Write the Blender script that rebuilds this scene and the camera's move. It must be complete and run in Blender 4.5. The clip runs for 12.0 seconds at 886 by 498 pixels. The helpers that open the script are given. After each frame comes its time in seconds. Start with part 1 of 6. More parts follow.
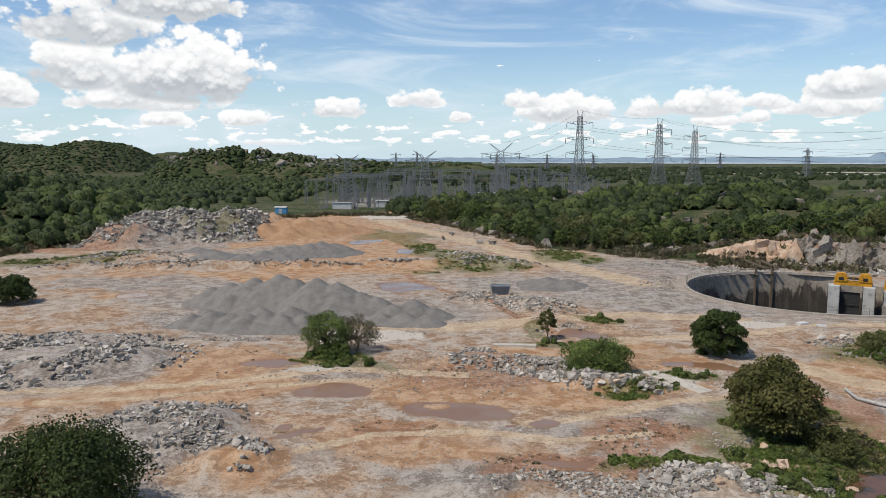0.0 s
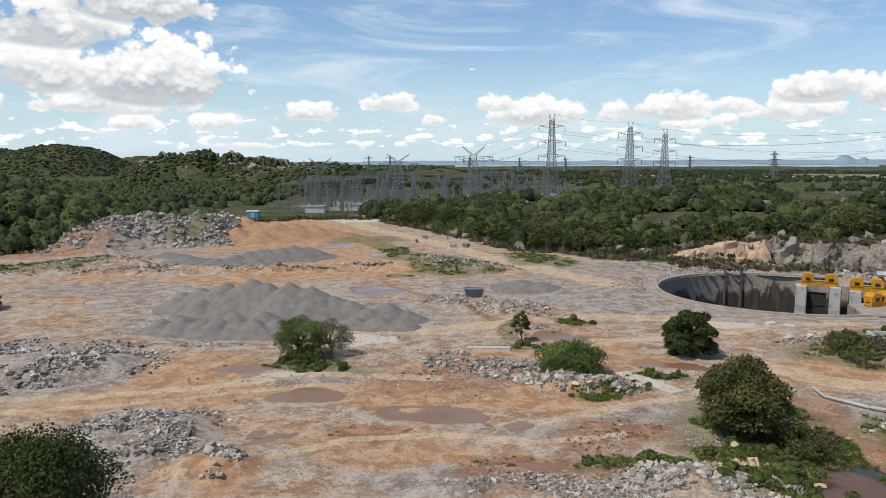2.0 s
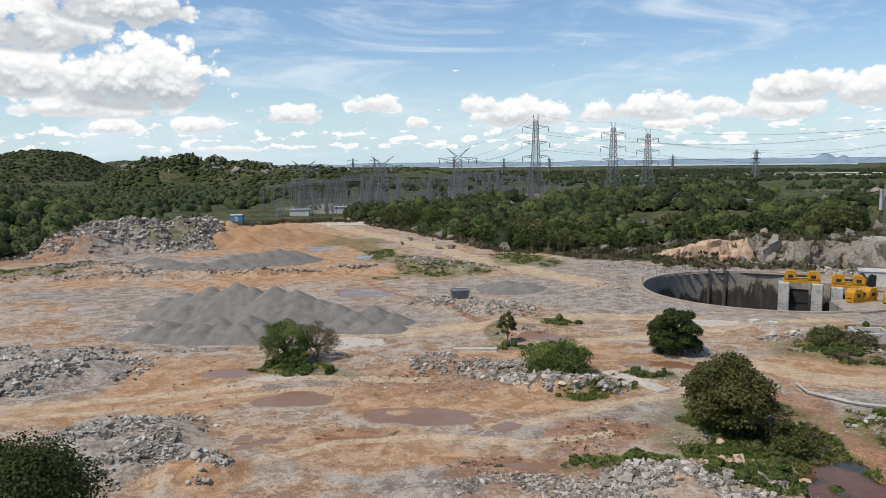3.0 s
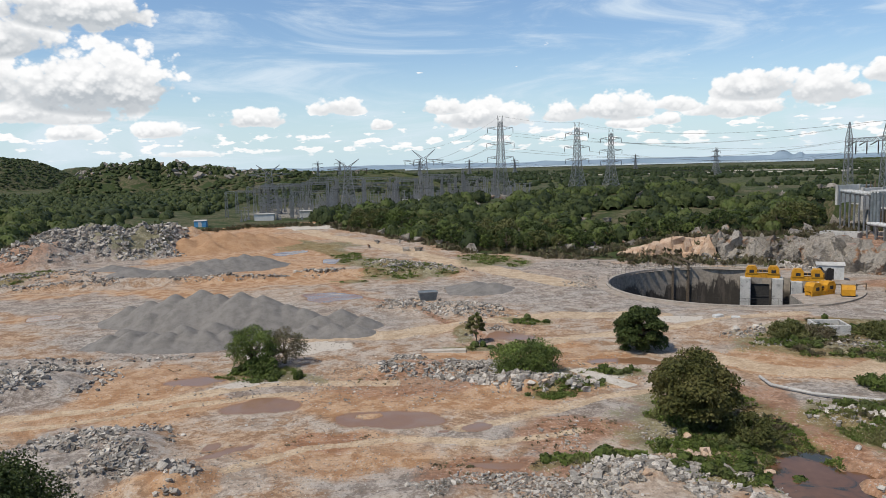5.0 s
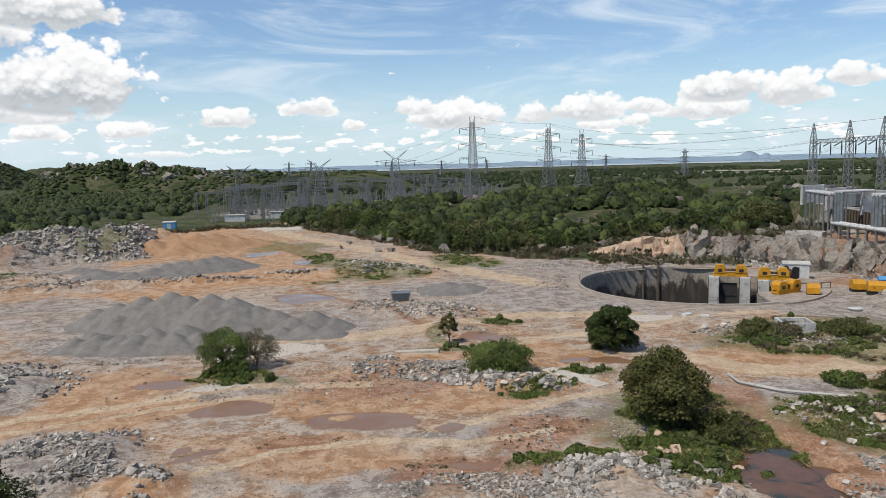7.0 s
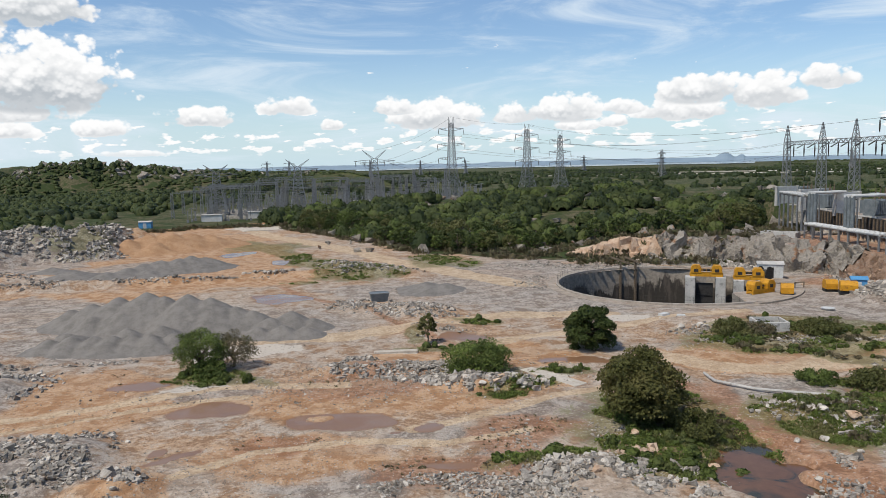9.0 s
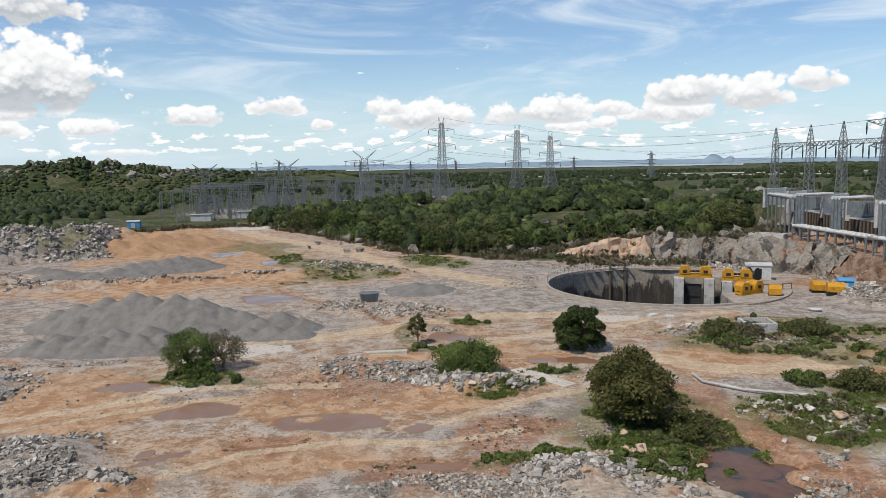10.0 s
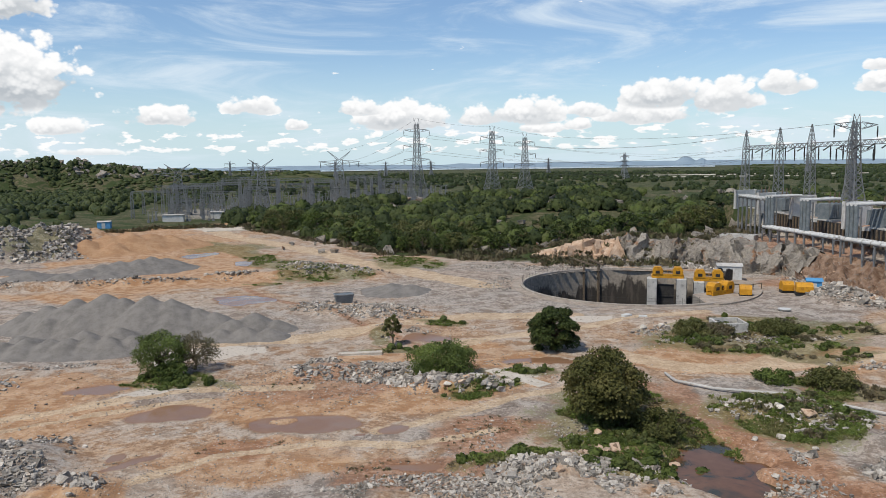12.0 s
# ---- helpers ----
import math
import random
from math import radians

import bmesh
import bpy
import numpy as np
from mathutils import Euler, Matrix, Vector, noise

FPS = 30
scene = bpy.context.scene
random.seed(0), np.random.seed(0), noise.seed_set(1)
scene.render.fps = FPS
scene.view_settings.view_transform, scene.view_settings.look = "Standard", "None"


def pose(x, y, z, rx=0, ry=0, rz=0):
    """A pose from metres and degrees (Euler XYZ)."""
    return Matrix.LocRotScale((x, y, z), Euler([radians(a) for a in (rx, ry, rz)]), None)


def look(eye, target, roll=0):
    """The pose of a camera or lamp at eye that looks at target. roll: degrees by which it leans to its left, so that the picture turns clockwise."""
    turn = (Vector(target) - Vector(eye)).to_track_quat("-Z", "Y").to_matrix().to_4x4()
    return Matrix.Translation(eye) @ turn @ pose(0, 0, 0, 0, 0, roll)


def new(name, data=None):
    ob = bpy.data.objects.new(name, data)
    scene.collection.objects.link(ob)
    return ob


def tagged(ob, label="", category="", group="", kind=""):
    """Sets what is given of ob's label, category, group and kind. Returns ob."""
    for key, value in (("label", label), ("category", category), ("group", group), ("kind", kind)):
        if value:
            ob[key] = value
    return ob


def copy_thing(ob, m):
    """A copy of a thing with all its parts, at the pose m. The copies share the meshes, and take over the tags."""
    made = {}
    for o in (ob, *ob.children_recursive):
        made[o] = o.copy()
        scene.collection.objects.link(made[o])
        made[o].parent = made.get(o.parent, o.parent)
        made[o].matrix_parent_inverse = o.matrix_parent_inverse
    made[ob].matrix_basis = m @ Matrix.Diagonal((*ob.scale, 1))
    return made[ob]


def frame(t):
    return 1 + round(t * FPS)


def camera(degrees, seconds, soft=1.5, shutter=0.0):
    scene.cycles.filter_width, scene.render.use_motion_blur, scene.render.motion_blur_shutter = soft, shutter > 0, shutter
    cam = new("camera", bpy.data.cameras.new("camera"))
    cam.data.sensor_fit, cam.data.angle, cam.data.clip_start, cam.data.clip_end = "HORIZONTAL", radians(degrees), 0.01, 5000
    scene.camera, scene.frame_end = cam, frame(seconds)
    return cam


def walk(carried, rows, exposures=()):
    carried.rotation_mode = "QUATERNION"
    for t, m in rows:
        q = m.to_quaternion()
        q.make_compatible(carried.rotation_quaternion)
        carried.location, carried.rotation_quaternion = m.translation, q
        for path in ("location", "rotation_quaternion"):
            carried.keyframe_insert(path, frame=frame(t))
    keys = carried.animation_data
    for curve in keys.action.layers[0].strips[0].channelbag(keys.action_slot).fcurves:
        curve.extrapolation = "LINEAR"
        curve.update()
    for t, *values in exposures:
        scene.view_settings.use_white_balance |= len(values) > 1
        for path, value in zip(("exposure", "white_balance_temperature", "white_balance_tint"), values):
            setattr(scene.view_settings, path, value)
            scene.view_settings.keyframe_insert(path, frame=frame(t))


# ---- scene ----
cam = camera(62.0, 12.0, soft=0.6)
EYE = 24.0
# seconds, tilt, roll, turn: the camera hovers and turns slowly to its right
ROWS = [
    (0.0, 82.97, -0.00, -0.00),
    (0.5, 83.02, -0.06, -0.44),
    (1.0, 83.13, -0.08, -0.92),
    (1.5, 83.20, -0.05, -1.46),
    (2.0, 83.22, 0.11, -2.08),
    (2.5, 83.27, 0.39, -2.67),
    (3.0, 83.34, 0.65, -3.28),
    (5.0, 83.44, 1.45, -5.94),
    (5.5, 83.44, 1.43, -6.56),
    (6.0, 83.43, 1.45, -7.10),
    (6.5, 83.42, 1.48, -7.62),
    (7.0, 83.43, 1.43, -8.09),
    (9.0, 83.41, 1.22, -9.72),
    (9.5, 83.41, 1.12, -10.08),
    (10.0, 83.43, 0.97, -10.47),
    (10.5, 83.46, 0.85, -10.92),
    (11.0, 83.47, 0.74, -11.35),
    (11.5, 83.48, 0.75, -11.82),
    (12.0, 83.47, 0.75, -12.39),
]
walk(cam, [(t, pose(0, 0, EYE, rx, ry, rz)) for t, rx, ry, rz in ROWS])

# ---- light ----
SUN_ELEV, SUN_FROM = 58.0, (-0.86, -0.51)
sun = new("sun", bpy.data.lights.new("sun", "SUN"))
sun.data.energy, sun.data.angle, sun.data.color = 3.75, radians(0.6), (1.0, 0.925, 0.79)
_e = radians(SUN_ELEV)
sun.matrix_world = look((SUN_FROM[0] * 500 * math.cos(_e), SUN_FROM[1] * 500 * math.cos(_e), 500 * math.sin(_e)), (0, 0, 0))
scene.view_settings.exposure = 0.0


class Nodes:
    """A short way to write node trees."""

    def __init__(self, tree):
        self.t, self.n, self.l = tree, tree.nodes, tree.links

    def add(self, kind, operation="", blend="", data="", curve="", attribute="", feature=""):
        node = self.n.new(kind)
        if operation:
            node.operation = operation
        if data:
            node.data_type = data
        if blend:
            node.blend_type = blend
        if curve:
            node.interpolation_type = curve
        if attribute:
            node.attribute_name = attribute
        if feature:
            node.feature = feature
        return node

    def put(self, socket, value):
        if isinstance(value, bpy.types.NodeSocket):
            self.l.new(value, socket)
        elif value is not None:
            socket.default_value = value

    def math(self, op, a, b=None, c=None, clamp=False):
        node = self.add("ShaderNodeMath", operation=op)
        node.use_clamp = clamp
        for i, v in enumerate((a, b, c)):
            self.put(node.inputs[i], v)
        return node.outputs[0]

    def mix(self, fac, a, b, blend="MIX"):
        node = self.add("ShaderNodeMix", data="RGBA", blend=blend)
        self.put(node.inputs[0], fac)
        self.put(node.inputs[6], a if isinstance(a, bpy.types.NodeSocket) else (*a, 1))
        self.put(node.inputs[7], b if isinstance(b, bpy.types.NodeSocket) else (*b, 1))
        return node.outputs[2]

    def noise(self, vec, scale, detail=4.0, rough=0.55, dist=0.0):
        node = self.add("ShaderNodeTexNoise")
        self.put(node.inputs["Vector"], vec)
        node.inputs["Scale"].default_value, node.inputs["Detail"].default_value = scale, detail
        node.inputs["Roughness"].default_value, node.inputs["Distortion"].default_value = rough, dist
        return node.outputs["Fac"]

    def step(self, value, lo, hi):
        node = self.add("ShaderNodeMapRange", curve="SMOOTHSTEP")
        self.put(node.inputs[0], value)
        self.put(node.inputs[1], lo)
        self.put(node.inputs[2], hi)
        return node.outputs[0]

    def vec(self, x, y, z):
        node = self.add("ShaderNodeCombineXYZ")
        for i, v in enumerate((x, y, z)):
            self.put(node.inputs[i], v)
        return node.outputs[0]


# ---- sky: clear blue with fair-weather cumulus and thin high streaks ----
world = bpy.data.worlds.new("world")
scene.world = world
world.use_nodes = True
N = Nodes(world.node_tree)
N.n.clear()
sky = N.add("ShaderNodeTexSky")
sky.sky_type, sky.sun_disc, sky.sun_elevation = "NISHITA", False, _e
sky.sun_rotation = math.atan2(SUN_FROM[0], SUN_FROM[1])
sky.air_density, sky.dust_density, sky.ozone_density = 1.0, 0.6, 2.0
coord = N.add("ShaderNodeTexCoord").outputs["Generated"]
sep = N.add("ShaderNodeSeparateXYZ")
N.put(sep.inputs[0], coord)
az = N.math("MULTIPLY", N.math("ARCTAN2", sep.outputs[0], sep.outputs[1]), 57.2958)
el = N.math("MULTIPLY", N.math("ARCSINE", sep.outputs[2]), 57.2958)


# bearing of the middle, height of the base, half width and height (degrees) of each heap cloud
CLOUDS = [(-18.6, 4.45, 5.6, 4.7), (-26.0, 5.0, 3.4, 3.2), (-25.0, 8.0, 4.6, 3.4), (-19.5, 9.9, 4.8, 3.6), (-30.3, 3.5, 2.2, 2.0), (-21.8, 3.5, 5.4, 1.5),
          (-20.3, 2.35, 1.8, 1.0), (-14.9, 2.45, 1.8, 1.2), (-8.3, 3.15, 2.9, 1.3), (-13.0, 1.0, 2.2, 0.5), (-1.9, 3.95, 2.2, 1.2), (1.4, 2.75, 1.2, 0.7), (6.1, 3.9, 1.8, 1.1),
          (9.3, 2.85, 3.8, 2.0), (15.6, 3.1, 2.2, 1.5), (19.2, 3.15, 2.7, 1.9), (19.9, 2.4, 2.2, 0.7), (28.6, 4.2, 3.0, 2.3), (23.4, 3.5, 1.5, 1.1), (27.6, 2.95, 3.6, 1.4),
          (22.7, 2.6, 1.1, 0.9), (33.0, 3.7, 2.6, 2.1), (37.0, 4.7, 1.9, 1.4), (42.5, 5.9, 0.9, 0.8), (43.2, 4.5, 1.9, 1.4), (-40.0, 5.0, 5.0, 4.0), (51.0, 5.0, 4.0, 2.5)]


def puffs(lift):
    """Cauliflower lumps at three sizes, about 0 to 1."""
    e = N.math("ADD", el, lift)
    total = 0.0
    for scale, gain in ((0.5, 0.58), (1.3, 0.30), (3.2, 0.12)):
        node = N.add("ShaderNodeTexVoronoi", feature="SMOOTH_F1")
        node.voronoi_dimensions = "2D"
        N.put(node.inputs["Vector"], N.vec(az, N.math("MULTIPLY", e, 1.25), 0.0))
        node.inputs["Scale"].default_value, node.inputs["Smoothness"].default_value = scale, 0.35
        total = N.math("MULTIPLY_ADD", N.math("SUBTRACT", 1.0, node.outputs["Distance"]), gain, total)
    return total


lumps_here, lumps_above = puffs(0.0), puffs(0.3)
wisp = N.noise(N.vec(az, N.math("MULTIPLY", el, 1.5), 7.0), 0.9, 9.0, 0.6)
form, under = -1.0, 0.0
for ca, base, ra, re in CLOUDS:
    qa = N.math("DIVIDE", N.math("SUBTRACT", az, ca), ra)
    rise = N.math("SUBTRACT", el, base + 0.22 * re)
    qe = N.math("MAXIMUM", N.math("DIVIDE", rise, 0.85 * re), N.math("DIVIDE", rise, -0.34 * re))
    own = N.math("SUBTRACT", 1.0, N.math("ADD", N.math("MULTIPLY", qa, qa), N.math("MULTIPLY", qe, qe)))
    form = N.math("MAXIMUM", form, own)
    low = N.step(N.math("MULTIPLY_ADD", N.math("SUBTRACT", lumps_here, 0.6), 0.9 * re, N.math("SUBTRACT", el, base)), 0.62 * re, 0.02 * re)
    under = N.math("MAXIMUM", under, N.math("MULTIPLY", low, N.math("MULTIPLY", N.step(own, -0.4, 0.3), min(1.0, 0.35 + 0.17 * re))))
# small scattered heaps low over the horizon
scatter_ = N.noise(N.vec(N.math("MULTIPLY", az, 0.55), N.math("MULTIPLY", el, 1.9), 11.0), 1.0, 6.0, 0.5)
strip = N.math("MULTIPLY", N.step(el, 0.3, 1.2), N.step(el, 4.4, 2.2))
form = N.math("MAXIMUM", form, N.math("MULTIPLY_ADD", N.math("SUBTRACT", scatter_, 0.555), 5.0, N.math("SUBTRACT", strip, 1.0)))
dens = N.math("ADD", form, N.math("ADD", N.math("MULTIPLY", N.math("SUBTRACT", lumps_here, 0.60), 1.9), N.math("MULTIPLY", N.math("SUBTRACT", wisp, 0.5), 1.0)))
cover = N.math("MULTIPLY", N.step(dens, -0.10, 0.30), N.step(el, 0.1, 1.6))
lump = N.step(N.math("SUBTRACT", lumps_above, lumps_here), -0.10, 0.16)
shade = N.math("ADD", N.math("MULTIPLY", under, 0.85), N.math("MULTIPLY", N.math("MULTIPLY", lump, N.step(dens, 0.2, 0.9)), 0.26), clamp=True)
streak = N.noise(N.vec(N.math("MULTIPLY", az, 0.05), N.math("MULTIPLY", el, 0.30), N.math("MULTIPLY", az, 0.03)), 1.0, 8.0, 0.62, 0.8)
veil = N.math("MULTIPLY", N.math("MULTIPLY", N.step(streak, 0.44, 0.70), 0.8), N.step(el, 40.0, 14.0))
haze = N.math("MULTIPLY", N.math("SUBTRACT", 1.0, N.step(el, -1.5, 9.5)), 0.85)
clear = N.mix(1.0, sky.outputs[0], (0.108, 0.119, 0.130), "MULTIPLY")
clear = N.mix(haze, clear, (0.62, 0.80, 0.90))
clear = N.mix(veil, clear, (0.74, 0.84, 0.93))
body = N.mix(shade, (1.0, 1.0, 1.0), (0.50, 0.54, 0.58))
colour = N.mix(cover, clear, body)
ground_side = N.step(el, -2.0, -0.3)
colour = N.mix(ground_side, (0.17, 0.16, 0.12), colour)
bg = N.add("ShaderNodeBackground")
N.put(bg.inputs[0], colour)
bg.inputs[1].default_value = 1.0
N.l.new(bg.outputs[0], N.add("ShaderNodeOutputWorld").inputs[0])


# ---- materials ----
def material(name, rough=0.85, metal=0.0):
    mat = bpy.data.materials.new(name)
    mat.use_nodes = True
    k = Nodes(mat.node_tree)
    shader = mat.node_tree.nodes["Principled BSDF"]
    shader.inputs["Roughness"].default_value, shader.inputs["Metallic"].default_value = rough, metal
    shader.inputs["Specular IOR Level"].default_value = 0.25
    return mat, k, shader


def bump(k, shader, height, strength, distance):
    node = k.add("ShaderNodeBump")
    node.inputs["Strength"].default_value, node.inputs["Distance"].default_value = strength, distance
    k.put(node.inputs["Height"], height)
    k.l.new(node.outputs[0], shader.inputs["Normal"])


def grainy(name, a, b, scale, rough=0.85, metal=0.0, c=None, relief=0.3, each=0.0):
    """Two tones in patches and fine grain, a third in stains; each: how far separate pieces differ."""
    mat, k, s = material(name, rough, metal)
    pos = k.add("ShaderNodeNewGeometry").outputs["Position"]
    large, fine = k.noise(pos, scale, 5.0, 0.6), k.noise(pos, scale * 9, 4.0, 0.65)
    col = k.mix(k.step(k.math("ADD", k.math("MULTIPLY", large, 0.65), k.math("MULTIPLY", fine, 0.35)), 0.36, 0.64), a, b)
    if c:
        col = k.mix(k.step(k.noise(pos, scale * 2.3, 6.0, 0.6), 0.56, 0.68), col, c)
    if each:
        rnd = k.add("ShaderNodeNewGeometry").outputs["Random Per Island"]
        gain = k.math("MULTIPLY_ADD", rnd, 2 * each, 1 - each)
        col = k.mix(1.0, col, k.vec(gain, gain, gain), "MULTIPLY")
    k.put(s.inputs["Base Color"], col)
    bump(k, s, fine, relief, 0.25 / scale)
    return mat


def leafy(name, a, b, dry=None):
    mat, k, s = material(name, 0.6)
    geo = k.add("ShaderNodeNewGeometry")
    tufts = k.noise(geo.outputs["Position"], 1.7, 5.0, 0.7)
    col = k.mix(k.math("MULTIPLY_ADD", geo.outputs["Random Per Island"], 0.6, k.math("MULTIPLY", k.step(tufts, 0.36, 0.64), 0.4)), a, b)
    col = k.mix(k.step(k.noise(geo.outputs["Position"], 0.35, 3.0), 0.45, 0.65), col, dry or tuple(v * 1.5 for v in b))
    k.put(s.inputs["Base Color"], col)
    bump(k, s, tufts, 0.9, 0.5)
    trans = k.add("ShaderNodeBsdfTranslucent")
    k.put(trans.inputs[0], col)
    both = k.add("ShaderNodeMixShader")
    both.inputs[0].default_value = 0.14
    k.l.new(s.outputs[0], both.inputs[1])
    k.l.new(trans.outputs[0], both.inputs[2])
    k.l.new(both.outputs[0], k.n["Material Output"].inputs[0])
    return mat


def ground_material():
    mat, k, s = material("earth", 0.9)
    pos = k.add("ShaderNodeNewGeometry").outputs["Position"]
    za, zb = k.add("ShaderNodeAttribute", attribute="zone_a"), k.add("ShaderNodeAttribute", attribute="zone_b")
    sa, sb = k.add("ShaderNodeSeparateColor"), k.add("ShaderNodeSeparateColor")
    k.l.new(za.outputs[0], sa.inputs[0])
    k.l.new(zb.outputs[0], sb.inputs[0])
    site, sand, gravel = sa.outputs
    grass, wet, pale = sb.outputs
    red, track = zb.outputs["Alpha"], za.outputs["Alpha"]
    n1, n2, n3 = k.noise(pos, 0.07, 7.0, 0.65, 0.6), k.noise(pos, 0.45, 7.0, 0.7, 0.4), k.noise(pos, 2.2, 4.0, 0.75)
    fine = k.math("ADD", k.math("MULTIPLY", n2, 0.55), k.math("MULTIPLY", n3, 0.45))
    speck = k.noise(pos, 2.6, 2.0, 0.9)

    def edge(zone, lo=0.35, hi=0.65, wild=0.9):
        return k.step(k.math("MULTIPLY_ADD", k.math("SUBTRACT", fine, 0.5), wild * 2.2, zone), lo, hi)

    def stretched(turn, squeeze, scale):
        warp = k.add("ShaderNodeMapping")
        k.l.new(pos, warp.inputs[0])
        warp.inputs["Rotation"].default_value = (0, 0, turn)
        warp.inputs["Scale"].default_value = (squeeze, 1.0, 1.0)
        return k.noise(warp.outputs[0], scale, 7.0, 0.66, 0.9)

    # wild land: dry grass, soil and low herbs
    wildland = k.mix(k.step(fine, 0.44, 0.56), (0.044, 0.055, 0.020), (0.135, 0.112, 0.070))
    wildland = k.mix(k.step(n1, 0.46, 0.56), wildland, (0.040, 0.056, 0.020))
    # the cleared yard: trodden stone dust over tan earth
    dust = k.mix(k.step(fine, 0.43, 0.57), (0.270, 0.212, 0.165), (0.450, 0.372, 0.300))
    earth = k.mix(k.step(fine, 0.43, 0.57), (0.250, 0.152, 0.092), (0.455, 0.315, 0.205))
    yard = k.mix(k.step(k.math("ADD", k.math("MULTIPLY", n1, 0.6), k.math("MULTIPLY", n2, 0.4)), 0.45, 0.54), earth, dust)
    col = k.mix(edge(site, 0.35, 0.65, 0.5), wildland, yard)
    sandy = k.mix(k.step(n2, 0.42, 0.58), (0.33, 0.18, 0.092), (0.47, 0.30, 0.175))
    col = k.mix(k.math("MULTIPLY", edge(sand, 0.25, 0.75, 0.8), 0.85), col, sandy)
    grey = k.mix(k.step(fine, 0.44, 0.56), (0.175, 0.158, 0.142), (0.375, 0.34, 0.305))
    col = k.mix(k.math("MULTIPLY", edge(gravel, 0.3, 0.8, 0.8), 0.75), col, grey)
    ruddy = k.mix(k.step(fine, 0.43, 0.57), (0.21, 0.10, 0.055), (0.36, 0.20, 0.12))
    col = k.mix(k.math("MULTIPLY", edge(red, 0.3, 0.9, 1.3), 0.8), col, ruddy)
    # wheel tracks and wash marks, long and thin along the ways across the yard
    t1, t2 = stretched(0.30, 0.14, 0.7), stretched(-0.25, 0.35, 0.16)
    worn = k.math("MULTIPLY", site, k.step(n1, 0.44, 0.60))
    col = k.mix(k.math("MULTIPLY", k.math("MULTIPLY", k.step(t1, 0.54, 0.64), 0.20), worn), col, (0.22, 0.145, 0.095))
    col = k.mix(k.math("MULTIPLY", k.math("MULTIPLY", k.step(t1, 0.45, 0.36), 0.14), worn), col, (0.45, 0.38, 0.31))
    col = k.mix(k.math("MULTIPLY", k.math("MULTIPLY", k.step(t2, 0.52, 0.64), 0.35), site), col, (0.38, 0.275, 0.19))
    col = k.mix(k.math("MULTIPLY", k.math("MULTIPLY", k.step(t2, 0.46, 0.34), 0.3), site), col, (0.33, 0.265, 0.205))
    # beaten ways: pale dust, with darker ruts
    way = k.mix(k.step(fine, 0.42, 0.58), (0.39, 0.285, 0.185), (0.54, 0.415, 0.285))
    col = k.mix(k.math("MULTIPLY", edge(track, 0.25, 0.6, 0.4), 0.9), col, way)
    chalk = k.mix(n3, (0.43, 0.375, 0.315), (0.57, 0.515, 0.445))
    col = k.mix(edge(pale, 0.4, 0.6, 0.6), col, chalk)
    herb = k.mix(k.step(fine, 0.42, 0.58), (0.048, 0.060, 0.013), (0.130, 0.132, 0.038))
    col = k.mix(k.math("MULTIPLY", edge(grass, 0.42, 0.72, 1.9), 0.6), col, herb)
    # loose chips, light and dark
    col = k.mix(k.math("MULTIPLY", k.math("MULTIPLY", k.step(speck, 0.58, 0.67), k.step(n2, 0.42, 0.54)), k.math("MULTIPLY", site, 0.5)), col, (0.50, 0.47, 0.44))
    col = k.mix(k.math("MULTIPLY", k.step(speck, 0.42, 0.33), k.math("MULTIPLY", site, 0.55)), col, (0.11, 0.09, 0.075))
    damp = k.step(k.math("MULTIPLY_ADD", k.math("SUBTRACT", fine, 0.5), 1.6, wet), 0.20, 0.55)
    water = k.step(k.math("MULTIPLY_ADD", k.math("SUBTRACT", n2, 0.5), 0.35, wet), 0.55, 0.62)
    col = k.mix(k.math("MULTIPLY", damp, 0.6), col, (0.19, 0.090, 0.046))
    col = k.mix(k.math("MULTIPLY", water, 0.85), col, (0.215, 0.118, 0.064))
    k.put(s.inputs["Base Color"], col)
    k.put(s.inputs["Roughness"], k.math("MULTIPLY_ADD", water, -0.84, 0.94))
    k.put(s.inputs["Specular IOR Level"], k.math("MULTIPLY_ADD", water, 0.08, 0.12))
    b = k.add("ShaderNodeBump")
    k.put(b.inputs["Strength"], k.math("MULTIPLY_ADD", water, -0.88, 0.9))
    b.inputs["Distance"].default_value = 0.5
    k.put(b.inputs["Height"], fine)
    k.l.new(b.outputs[0], s.inputs["Normal"])
    return mat


EARTH = ground_material()
CONCRETE = grainy("concrete", (0.36, 0.35, 0.33), (0.50, 0.48, 0.45), 0.5, 0.85, c=(0.26, 0.25, 0.24))
GRIT = grainy("crushed_stone", (0.142, 0.131, 0.119), (0.205, 0.189, 0.172), 0.8, 0.95, c=(0.185, 0.17, 0.155), relief=0.3)
DUNE = grainy("quarry_sand", (0.31, 0.175, 0.092), (0.42, 0.26, 0.15), 0.3, 0.95, c=(0.33, 0.19, 0.10), relief=0.5)
STONE = grainy("broken_granite", (0.20, 0.178, 0.152), (0.42, 0.385, 0.34), 0.9, 0.9, c=(0.30, 0.225, 0.165), each=0.5)
TANSTONE = grainy("weathered_boulder", (0.28, 0.18, 0.115), (0.42, 0.32, 0.24), 0.6, 0.9, each=0.3)
CLIFF = grainy("cliff_rock", (0.185, 0.162, 0.135), (0.36, 0.322, 0.275), 0.16, 0.9, c=(0.27, 0.15, 0.085), relief=0.8)
BARK = grainy("bark", (0.10, 0.075, 0.055), (0.18, 0.14, 0.10), 3.0, 0.9)
